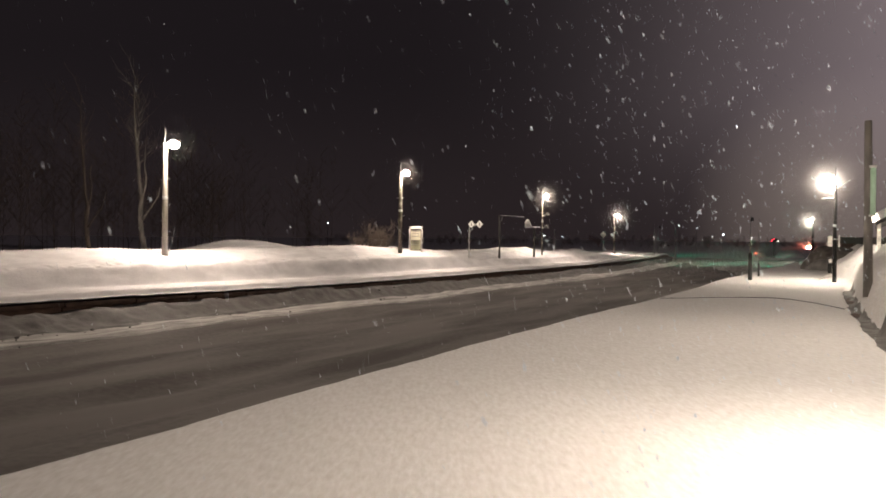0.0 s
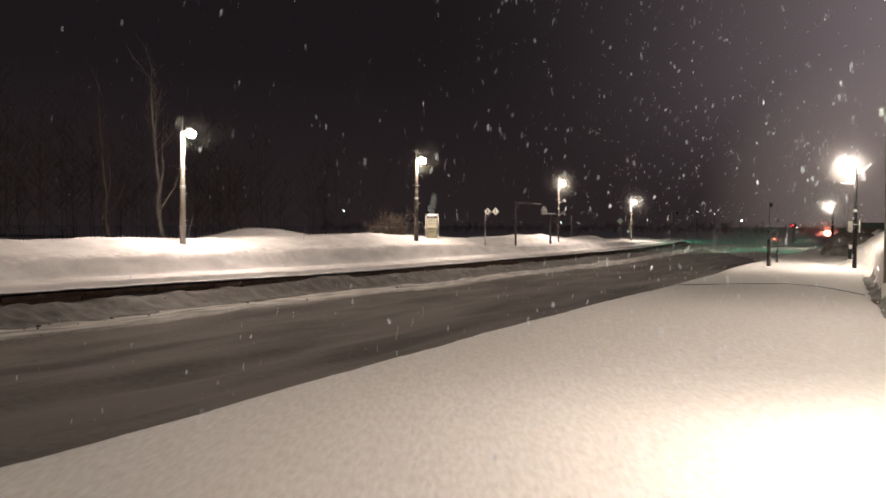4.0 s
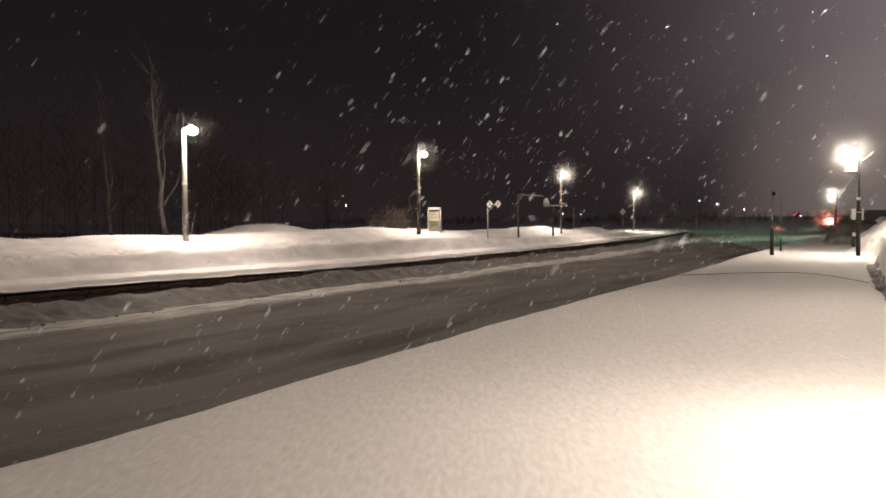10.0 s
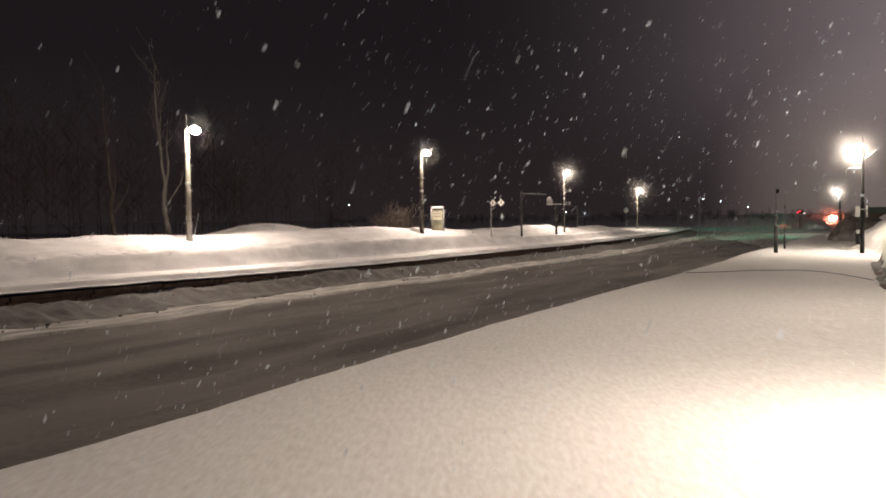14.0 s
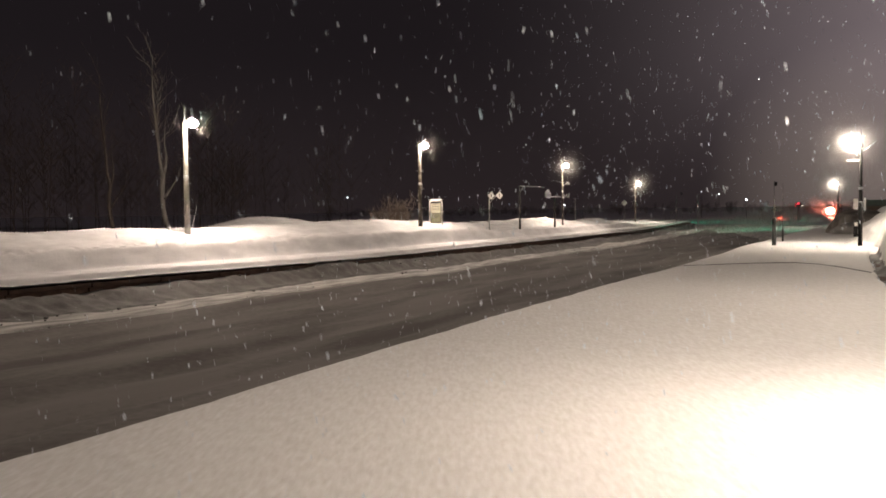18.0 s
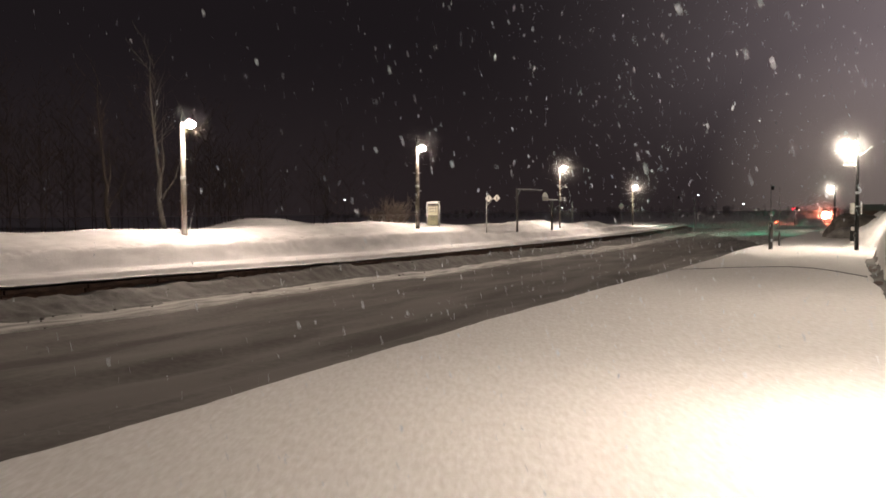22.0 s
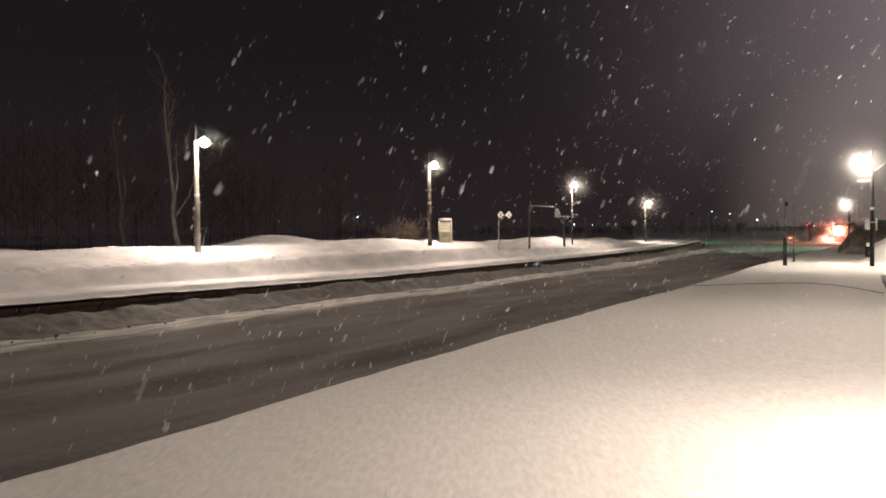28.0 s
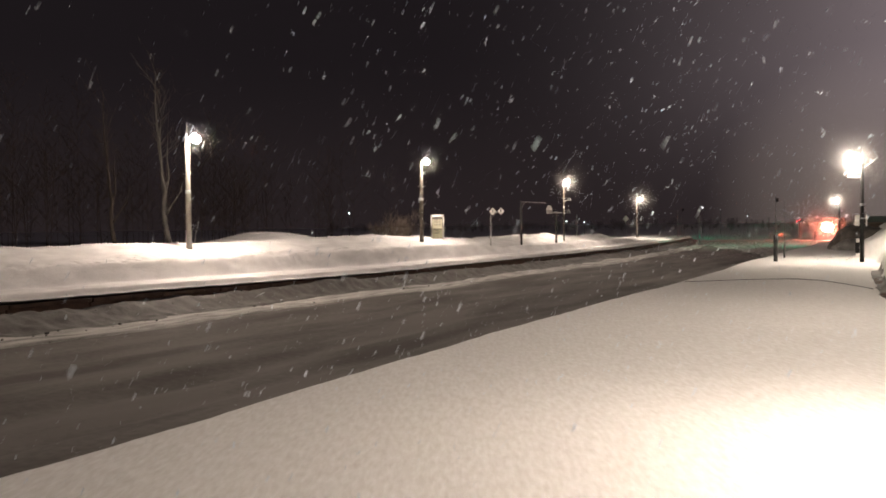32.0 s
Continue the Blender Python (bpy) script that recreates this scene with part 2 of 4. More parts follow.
def turned(profile, sides=14, at=(0, 0, 0)):
    """A surface of revolution from (radius, height) pairs."""
    bm = bmesh.new()
    rings = [[bm.verts.new((at[0] + r * math.cos(a), at[1] + r * math.sin(a), at[2] + z))
              for a in (2 * math.pi * k / sides for k in range(sides))] for r, z in profile]
    for a, b in zip(rings, rings[1:]):
        for k in range(sides):
            bm.faces.new((a[k], a[(k + 1) % sides], b[(k + 1) % sides], b[k]))
    bm.faces.new(rings[0][::-1])
    bm.faces.new(rings[-1])
    bmesh.ops.recalc_face_normals(bm, faces=bm.faces[:])
    return bm


def globe(r, at=(0, 0, 0), squash=1.0, sides=12):
    n = 8
    return turned([(max(r * math.sin(math.pi * i / n), 0.004), -squash * r * math.cos(math.pi * i / n)) for i in range(n + 1)], sides, at)


LATTICE = np.random.RandomState(7).rand(256, 256)


def rough(x, y, size, seed=0):
    """Smooth noise from -1 to 1 with lumps of that size."""
    x, y = np.asarray(x, float) / size + 17.3 * seed, np.asarray(y, float) / size + 5.1 * seed
    i, j = np.floor(x).astype(int), np.floor(y).astype(int)
    a, b = x - i, y - j
    a, b = a * a * (3 - 2 * a), b * b * (3 - 2 * b)
    g = lambda p, q: LATTICE[p % 256, q % 256]
    return 2 * ((g(i, j) * (1 - a) + g(i + 1, j) * a) * (1 - b) + (g(i, j + 1) * (1 - a) + g(i + 1, j + 1) * a) * b) - 1


def step(a, b, x):
    k = np.clip((np.asarray(x, float) - a) / (b - a), 0, 1)
    return k * k * (3 - 2 * k)


def sheet(name, us, vs, height, mat, shift=None):
    """A height field on the lines us across and vs along the track."""
    u, v = np.meshgrid(us, vs)
    z = height(u, v)
    if shift is not None:
        u = u + shift(u, v)
    nu, nv = len(us), len(vs)
    co = np.stack([u, v, z], -1).reshape(-1, 3)
    k = (np.arange(nv - 1)[:, None] * nu + np.arange(nu - 1)[None]).reshape(-1)
    faces = np.stack([k, k + 1, k + 1 + nu, k + nu], 1)
    me = bpy.data.meshes.new(name)
    me.from_pydata(co.tolist(), [], faces.tolist())
    me.polygons.foreach_set("use_smooth", [True] * len(me.polygons))
    me.materials.append(mat)
    return new(name, me)


def lines(*stretches):
    """Grid lines from (start, end, spacing) stretches."""
    out = []
    for a, b, d in stretches:
        out += list(np.arange(a, b, d))
    return np.array(out + [stretches[-1][1]])


# ---- the large structure: trackbed, platforms, banks of snow ----
NEAR_EDGE, FAR_EDGE, LAMP_ROW, BED = -5.25, -16.2, -18.8, -0.56


def bend(v):
    """How far the far platform and the tracks swing to the left with the distance."""
    return -3.2 * step(38, 95, v) * np.clip((np.asarray(v, float) - 38) / 40, 0, None)


def lift(v):
    """How much higher the far platform's edge lies at the near end."""
    return 0.15 * (1 - step(9.0, 25.0, v))


def bed_height(u, v):
    inside = step(-18.5, -16.5, u) * (1 - step(-5.0, -4.0, u))
    ruts = -0.05 * np.exp(-((u + 7.75) / 0.16) ** 2) - 0.05 * np.exp(-((u + 9.0) / 0.3) ** 2) - 0.05 * np.exp(-((u + 11.3) / 0.25) ** 2)
    swell = 0.05 * rough(u, v * 0.35, 1.1, 3) + 0.016 * rough(u, v * 0.5, 0.3, 4)
    mound = 0.16 * np.exp(-((u + 13.1) / 0.6) ** 2 - ((v - 19.0) / 3.2) ** 2) + 0.10 * np.exp(-((u + 13.2) / 0.5) ** 2 - ((v - 31) / 5) ** 2)
    far = 0.25 * rough(u, v, 40, 5) * step(90, 200, np.hypot(u, v))
    return BED + inside * (ruts + swell + mound) + 0.6 * lift(v) * (1 - step(-14.6, -11.6, u)) * step(-17, -16.5, u) + far - 0.25 * (1 - inside) * (1 - step(60, 100, v))


ground = sheet("ground", lines((-1600, -200, 200), (-200, -40, 10), (-40, -16.5, 1.5), (-16.5, -4.5, 0.15), (-4.5, 30, 2.3), (30, 200, 17), (200, 1600, 200)),
               lines((-400, -40, 40), (-40, 2, 2), (2, 45, 0.25), (45, 110, 0.8), (110, 300, 10), (300, 1900, 200)), lambda u, v: bed_height(u, v) - 0.04, SNOW_BANK)
tagged(ground, "snow-covered ground reaching away into the dark", "ground", kind="structure")
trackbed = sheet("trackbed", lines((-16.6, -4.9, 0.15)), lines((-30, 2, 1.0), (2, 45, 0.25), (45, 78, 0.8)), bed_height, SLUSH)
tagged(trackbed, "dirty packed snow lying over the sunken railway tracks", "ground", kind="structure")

# the heaped edge of ploughed snow against the far platform
def ridge_foot(v):
    """How far the ploughed ridge reaches out from the wall."""
    return np.interp(v, (0, 8.6, 10.5, 12.7, 14.7, 18.4, 22.9, 26.6, 34, 60), (2.0, 1.87, 1.72, 1.67, 1.45, 1.10, 1.16, 1.26, 1.2, 1.2))


def strip_rim(v):
    """Where the trodden strip breaks off towards the tracks."""
    return np.interp(v, (0, 8.3, 9.3, 10.4, 11.9, 13.7, 14.5, 15.8, 17.8, 18.8, 19.5, 20.8, 24, 40, 60), (2.4, 2.38, 2.53, 2.70, 2.62, 2.48, 2.50, 2.32, 1.86, 1.88, 2.28, 2.53, 2.66, 2.6, 2.6))


def berm_height(u, v):
    w = u - FAR_EDGE
    lumps = np.maximum(rough(u, v, 0.45, 12), 0) ** 0.7
    crest = -0.27 + 0.05 * step(11, 15, v) * (1 - step(26, 34, v)) + 0.05 * rough(u, v, 0.9, 11) + 0.045 * lumps + 0.05 * rough(u, v, 3.0, 13) + 0.08 * np.exp(-((v - 21.0) / 1.2) ** 2)
    foot = ridge_foot(v) + 0.06 * rough(0 * u, v, 0.7, 14)
    lower = step(0.15, 0.75, w / foot)
    slope = 1 - 0.72 * lower - 0.28 * step(0.80, 1.0, w / foot)
    crumbs = (0.022 * rough(u, v, 0.20, 15) + 0.015 * rough(u, v, 0.11, 16) + 0.03 * np.maximum(rough(u, v, 0.27, 17), 0)) * (1 - step(0.95, 1.1, w / foot))
    base = bed_height(u + bend(v), v) - 0.05
    return base + (crest + lift(v) - base) * slope + crumbs


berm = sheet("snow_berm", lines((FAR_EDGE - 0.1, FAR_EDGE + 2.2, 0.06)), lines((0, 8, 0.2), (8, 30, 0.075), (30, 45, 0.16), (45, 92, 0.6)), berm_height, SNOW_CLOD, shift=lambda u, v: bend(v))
tagged(berm, "lumpy ridge of ploughed snow along the far platform wall, shade in its colour", "snow", kind="structure")


def strip_height(u, v):
    w = u - FAR_EDGE
    edge = strip_rim(v) + 0.06 * rough(0 * u, v, 1.1, 21) + 0.05 * rough(u, v, 0.4, 22)
    ruts = 0.012 * rough(u, v * 0.2, 0.16, 23) + 0.015 * rough(u, v, 0.6, 24)
    return bed_height(u + bend(v), v) + 0.045 + ruts - 0.10 * step(edge - 0.06, edge + 0.12, w)


strip = sheet("snow_strip", lines((FAR_EDGE + 0.95, FAR_EDGE + 3.2, 0.05)), lines((0, 8, 0.25), (8, 30, 0.1), (30, 45, 0.2), (45, 92, 0.6)), strip_height, SNOW_STRIP, shift=lambda u, v: bend(v))
tagged(strip, "pale strip of trodden snow beside the ploughed ridge", "snow", kind="structure")


def field_height(u, v):
    ridge = 0.10 * rough((u - bend(v)) * 1.0, v * 0.05, 1.7, 51) + 0.06 * rough(u - bend(v), v * 0.1, 0.7, 52)
    return BED + 0.10 + ridge + 0.2 * rough(u, v, 14, 53) * step(80, 120, v) - 0.5 * (1 - step(0, 6, v - 52 + 2.7 * (u + 7.8) + 1.5 * rough(u, v, 3.0, 55)))


field = sheet("snow_field", lines((-90, -40, 5), (-40, -5.6, 0.4)), lines((48, 96, 0.8)), field_height, SNOW_STRIP)
tagged(field, "furrowed snow over the tracks past the platform ends", "snow", kind="structure")

meadow = sheet("snow_meadow", lines((-400, -100, 30), (-100, 60, 4), (60, 300, 30)), lines((95, 200, 4), (200, 620, 30)), lambda u, v: BED + 0.06 + 0.3 * rough(u, v, 25, 54) * step(100, 140, v), SNOW)
tagged(meadow, "open white snow beyond the ends of the platforms", "snow", kind="structure")

# clods that rolled off the ridge
def clods():
    rs = np.random.RandomState(31)
    verts, faces = [], []
    for k in range(150):
        v = 5 + 40 * rs.rand() ** 1.5
        foot = float(ridge_foot(v))
        w = rs.choice((rs.normal(0.22, 0.16), rs.normal(foot, 0.09), rs.normal(foot + 0.7, 0.35)), p=(0.45, 0.42, 0.13))
        w, r = min(max(w, 0.06), 2.8), 0.012 + 0.04 * rs.rand() ** 3.5
        u = FAR_EDGE + w
        z = float(max(berm_height(np.float64(u), np.float64(v)) if w < 2.1 else -9, strip_height(np.float64(u), np.float64(v)) if w > 0.96 else -9, bed_height(np.float64(u), np.float64(v))))
        c = Vector((u + float(bend(v)), v, z + r * 0.35))
        bm = bmesh.new()
        bmesh.ops.create_icosphere(bm, subdivisions=1, radius=r)
        n = len(verts)
        verts += [c + q.co * rs.uniform(0.65, 1.25) for q in bm.verts]
        faces += [[n + q.index for q in f.verts] for f in bm.faces]
        bm.free()
    me = bpy.data.meshes.new("snow_clods")
    me.from_pydata(verts, [], faces)
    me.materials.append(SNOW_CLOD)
    return tagged(new("snow_clods", me), "loose clods of snow fallen along the ploughed ridge", "snow", kind="stuff")


clods()

# far platform: dark wall of panels with a coping, deep snow on top
far_platform = thing("platform_far", pose(0, 0, 0), "concrete platform wall nearly buried in snow", "platform", kind="structure")
panel_me = mesh_of(box((0.18, 1.96, 0.78), bevel=0.015), "panel", DARK_CONCRETE, False)
coping_me = mesh_of(box((0.45, 1.97, 0.10), bevel=0.02), "coping", DARK_CONCRETE, False)
for k in range(46):
    v = 1.0 + 2.0 * k
    turn = math.degrees(math.atan2(float(bend(v + 1) - bend(v - 1)), 2.0))
    for name, me, du, z in (("panel", panel_me, -0.22, -0.58), ("coping", coping_me, -0.24, -0.13)):
        ob = new(name, me)
        ob.parent = far_platform
        ob.matrix_basis = pose(FAR_EDGE + du + float(bend(v)), v, z + float(lift(v)), rz=-turn)


def pits(u, v, spots, r, deep):
    z = 0 * u
    for a, b in spots:
        z = z - deep * np.exp(-((u - a) / r) ** 2 - ((v - b) / (1.5 * r)) ** 2)
    return z


RNG = random.Random(5)
FAR_STEPS = [(-17.52 + RNG.uniform(-0.04, 0.04), v + RNG.uniform(-0.05, 0.05)) for v in np.arange(10.2, 11.8, 0.2)]
FAR_STEPS += [(-17.55 + RNG.uniform(-0.05, 0.05), v + RNG.uniform(-0.06, 0.06)) for v in np.arange(12.4, 14.7, 0.23)]
FAR_STEPS += [(-17.5 + RNG.uniform(-0.2, 0.2), v + RNG.uniform(-0.3, 0.3)) for v in np.arange(20, 29, 0.7)]


def far_height(u, v):
    w = FAR_EDGE - u
    lump = 0.09 * rough(u, v, 4.5, 31) + 0.07 * rough(u * 0.6, v, 2.2, 32) + 0.02 * rough(u, v, 0.7, 33)
    crest = 1.12 + 0.16 * rough(0 * u, v, 6.0, 34) + 0.57 * np.exp(-((v - 26.3) / 2.6) ** 2 - ((w - 8.46) / 1.5) ** 2) - 0.16 * np.exp(-((w - 5.7) / 1.1) ** 2) - 0.16 * step(32, 42, v)
    dip = sum(-d * np.exp(-((v - b) / r) ** 2 - ((w - 2.5) / 0.6) ** 2) for b, d, r in ((17.3, 0.16, 0.55), (30.6, 0.36, 1.5), (48.2, 0.16, 0.55)))
    steep = step(32.5, 36.5, v)
    hump = np.abs(np.sin(math.pi * (v + 0.5 * rough(0 * u, v, 3.1, 64)) / 2.3)) - 0.6
    foot = 0.86 + 0.06 * rough(0 * u, v, 3.0, 37)
    z = 0.12 + 0.10 * np.clip(w / 0.8, 0, 1) ** 0.6 - 0.04 * np.exp(-((w - foot) / 0.07) ** 2)
    low = step(58, 63, v)
    z = z + (0.58 - 0.26 * steep) * (1 - 0.7 * low) * step(foot - 0.03, foot + 0.42 + 0.05 * rough(u, v, 2.4, 38), w) + (crest - 0.80 + 0.26 * steep) * (1 - 0.9 * low) * step(1.15 + 0.75 * steep, 2.75 + 0.5 * steep, w)
    z = z + lump * step(1.0, 2.2, w) + 0.03 * rough(u, v * 0.18, 0.13, 39) * step(0.9, 1.1, w) * (1 - step(1.4, 1.9, w)) + dip + pits(u, v, FAR_STEPS, 0.05, 0.09) + (0.014 * rough(u, v, 0.16, 65) + 0.022 * rough(u, v * 0.12, 0.09, 66) + 0.012 * rough(u, v, 0.45, 67)) * step(0.95, 1.2, w) * (1 - step(1.5, 2.0, w)) * (0.6 + 0.9 * step(14, 15.5, v) * (1 - step(20, 23, v)))
    z = z + (0.11 * hump * np.exp(-((w - 3.3) / 0.8) ** 2) + 0.06 * rough(u, v, 1.9, 61) + 0.05 * rough(u, v, 0.8, 62)) * step(33, 40, v) * step(1.6, 2.4, w) 
    z = z + lift(v) * (1 - step(0.5, 1.5, w))
    z = z - 0.12 * (1 - step(-0.05, 0.10, w)) - 0.5 * step(5, 11, w) + 0.012 * rough(u, v, 0.5, 35)
    return z


far_snow = sheet("snow_cover_far", lines((-32, -26, 1.0), (-26, -23, 0.2), (-23, -18.3, 0.1), (-18.3, -16.4, 0.05), (-16.4, FAR_EDGE + 0.06, 0.03)), lines((-4, 6, 0.5), (6, 24, 0.085), (24, 40, 0.12), (40, 66, 0.4), (66, 90, 1.0)),
                 far_height, SNOW_BANK, shift=lambda u, v: bend(v) + 0.03 * rough(u, v, 0.9, 36) * step(FAR_EDGE - 0.4, FAR_EDGE, u))
tagged(far_snow, "deep wind-packed snow bank covering the far platform", "snow", kind="structure")

# near platform: concrete body and an even cover of fresh snow
near_platform = thing("platform_near", pose(0, 0, 0), "concrete platform under an even cover of snow", "platform", kind="structure")
body_me = mesh_of(box((14.0, 1.96, 0.85), bevel=0.02), "platform_block", DARK_CONCRETE, False)
for k in range(46):
    ob = new("platform_block", body_me)
    ob.parent = near_platform
    ob.matrix_basis = pose(NEAR_EDGE + 7.05, -12 + 2.0 * k, -0.53)

NEAR_STEPS = []
for k in range(13):
    v = 9.5 + 0.62 * k
    NEAR_STEPS.append((-0.75 - 0.012 * v + (0.13 if k % 2 else -0.13) + RNG.uniform(-0.08, 0.08), v + RNG.uniform(-0.1, 0.1)))


def bank_foot(v):
    return np.interp(v, (-10, 8, 14, 17, 22, 28, 34, 37, 41, 60), (3.2, 1.4, 0.36, 0.06, -0.30, -0.60, -0.80, -1.0, -1.9, -2.6))


def rut_share(w, v):
    """1 inside the darker rut along the foot of the bank, 0 outside; w runs across it."""
    near_side = 0.10 + 0.05 * rough(0 * w, v, 0.8, 71) + 0.02 * rough(w, v, 0.3, 72)
    bank_side = 0.40 + 0.05 * rough(0 * w, v, 0.7, 73)
    along = step(10.5, 12, v) * (1 - step(28, 33, v))
    return step(near_side - 0.03, near_side + 0.05, w) * (1 - step(bank_side - 0.05, bank_side + 0.05, w)) * along


def near_height(u, v):
    w = u - NEAR_EDGE
    z = 0.012 * rough(u, v, 1.6, 41) + 0.006 * rough(u, v, 0.35, 42) + 0.035 * rough(u, v, 6.0, 43)
    z = z + (0.0012 * rough(u, v, 0.055, 91) + 0.0018 * rough(u, v, 0.10, 92) * (0.5 + 0.5 * rough(u, v, 0.8, 93))) * (1 - step(8, 12, v))
    z = z - 0.07 * (1 - step(-0.03, 0.10, w))
    z = z + pits(u, v, NEAR_STEPS, 0.085, 0.030)
    past = u - bank_foot(v)
    past_post = step(33, 38, v)
    rise = 1.40 - 0.9 * (1 - step(9, 15, v)) - 0.1 * step(33, 38, v)
    wob = past + 0.05 * np.sin(1.3 * v) + 0.03 * np.sin(3.1 * v + 1) + 0.02 * np.sin(7.3 * v)
    z = z + rise * ((0.66 - 0.26 * past_post) * step(0.0, 0.38, wob) + (0.34 + 0.26 * past_post) * step(0.25, 1.1 + 0.5 * past_post, wob)) - 0.03 * np.exp(-((wob + 0.14) / 0.17) ** 2) * step(10, 14, v) * (1 - step(31, 35, v))
    z = z + (0.18 * rough(u, v, 0.7, 45) + 0.07 * rough(u, v, 0.3, 46)) * step(0.1, 0.5, past)
    notch = np.exp(-((u + 0.14) / 0.32) ** 2 - ((v - 22.4) / 0.55) ** 2)
    z = z * (1 - notch) + 0.24 * notch
    return z - 0.5 * step(70, 90, v) - 0.13 * rut_share(past + 0.36, v)


near_snow = sheet("snow_cover_near", lines((NEAR_EDGE - 0.03, NEAR_EDGE + 0.3, 0.04), (NEAR_EDGE + 0.3, 1.2, 0.032), (1.2, 2.2, 0.07), (2.2, 9, 0.5)), lines((-14, 1, 1.0), (1, 2.4, 0.1), (2.4, 9, 0.032), (9, 42, 0.1), (42, 80, 0.5)),
                  near_height, SNOW_NEAR, shift=lambda u, v: (0.03 * rough(u, v, 2.5, 47) + 0.12 - 0.36 * step(2.5, 10, v)) * (1 - step(NEAR_EDGE, NEAR_EDGE + 0.8, u)))
tagged(near_snow, "smooth fresh snow covering the near platform, with footprints", "snow", kind="structure")


def slope_height(w, v):
    """Snow slope added to blur the near platform's edge as mist would; w runs out from the edge."""
    wide = 0.25 + 1.5 * step(15, 30, v) + 0.25 * rough(0 * w, v, 3.0, 81) + 0.1 * rough(w, v, 0.9, 82)
    return -0.10 - 0.58 * step(0.0, 1.0, w / wide) + 0.025 * rough(w, v, 0.5, 83)


slope = sheet("added_slope", lines((0.0, 2.4, 0.1)), lines((13, 45, 0.2), (45, 60, 0.6)), slope_height, SNOW_STRIP, shift=lambda w, v: NEAR_EDGE - 0.02 - 0.24 - 2 * w)
tagged(slope, "snow slope added from platform edge to tracks, softening the edge like mist", "snow", kind="structure")


def rut_height(w, v):
    return near_height(w - 0.36 + bank_foot(v), v) - 0.04 + 0.10 * rut_share(w, v) + 0.006 * rough(w, v, 0.12, 74)


rut = sheet("grey_rut", lines((-0.02, 0.52, 0.02)), lines((9, 33, 0.08)), rut_height, GREY_SNOW, shift=lambda w, v: bank_foot(v) - 0.36)
tagged(rut, "darker grey rut along the foot of the snow bank", "snow", kind="structure")


# ---- lamp posts ----
def lamp_post(at, height, reach, glass, globe_r=0.17, radius=0.12, mat=POLE, label="", pegs=True, group="platform lamps", drop=0.0, taper=0.62, long=1.0):
    """A pole with a short bent arm that holds a hooded lamp; reach: the arm's vector in plan; long: how much longer than wide the glass is."""
    t = thing("lamp_post", pose(*at), label, "street lamp", group)
    top = radius * taper
    height = height - drop
    part("pole", tube([(0, 0, -0.5), (0, 0, height * 0.5), (0, 0, height - 0.01), (0, 0, height + 0.02)], [radius, (radius + top) / 2, top, top * 0.8], 14), mat, t, smooth=True)
    rx, ry = reach
    part("arm", tube([(0, 0, height - 0.10), (rx * 0.3, ry * 0.3, height + 0.03), (rx * 0.7, ry * 0.7, height + 0.10), (rx, ry, height + 0.11)], [0.03] * 4, 8), STEEL, t, smooth=True)
    hood = part("hood", turned([(0.04, globe_r * 1.25), (globe_r * 0.45, globe_r * 1.15), (globe_r * 0.62, globe_r * 0.86), (globe_r * 0.58, globe_r * 0.85), (globe_r * 0.35, globe_r * 0.99), (0.03, globe_r * 1.01)], 16, (rx, ry, height - 0.06)), STEEL, t, "weathered steel lamp hood", smooth=True)
    bulb = globe(globe_r, (0, 0, 0), 0.92, 22)
    turn = Matrix.Rotation(math.atan2(ry, rx), 4, "Z") @ Matrix.Diagonal((long, 1, 1, 1))
    bmesh.ops.transform(bulb, matrix=Matrix.Translation((rx, ry, height - 0.06)) @ turn, verts=bulb.verts)
    part("bulb", bulb, glass, hood, "glowing warm white lamp glass", smooth=True)
    z = height * 0.55
    r = (radius + (top - radius) * z / height) * 1.04
    part("band", turned([(r * 0.97, -0.05), (r * 1.03, -0.03), (r * 1.03, 0.03), (r * 0.97, 0.05)], 14, (0, 0, z)), STEEL, t, smooth=True)
    part("finial", tube([(0, 0, height), (0, 0, height + 0.46)], [0.022, 0.012], 6), SOOT_PAINT, t)
    if pegs:
        for s, share in ((-1, 0.70), (1, 0.70), (1, 0.49), (-1, 0.36), (1, 0.27)):
            z = height * share
            r = radius + (top - radius) * share
            part("step_peg", tube([(s * r * 0.6, 0, z), (s * (r + 0.12), 0, z), (s * (r + 0.12), 0, z + 0.03)], [0.010] * 3, 6), STEEL, t)
    return t


FAR_LABEL = "lit lamp on a pale concrete pole standing in deep snow"
WORN_LABEL = "lit lamp on a dark snow-flecked pole standing in deep snow"
lamp_post((LAMP_ROW, 17.28, 0.75), 3.72, (0.38, 0.0), GLASS_FAR, 0.115, 0.098, label=FAR_LABEL, drop=0.10, taper=0.66, long=1.4)
lamp_post((LAMP_ROW, 30.85, 0.70), 3.92, (0.30, 0.0), GLASS_FAR, 0.115, 0.105, mat=WORN_POLE, label=WORN_LABEL, drop=0.07, taper=0.6, long=1.25)
lamp_post((LAMP_ROW, 48.3, 0.70), 3.68, (0.40, -0.38), GLASS_FAR, 0.13, 0.055, mat=WORN_POLE, label="lit lamp on a dark pole with loudspeakers and a side arm")
lamp_post((LAMP_ROW, 3.7, 0.75), 3.72, (0.75, -0.2), GLASS_FAR, 0.11, 0.078, label=FAR_LABEL)
lamp_post((-20.6, 70.6, 0.2), 3.60, (0.45, -0.6), GLASS_FAR, 0.125, 0.06, mat=WORN_POLE, label="lit lamp on a dark pole past the snow bank")
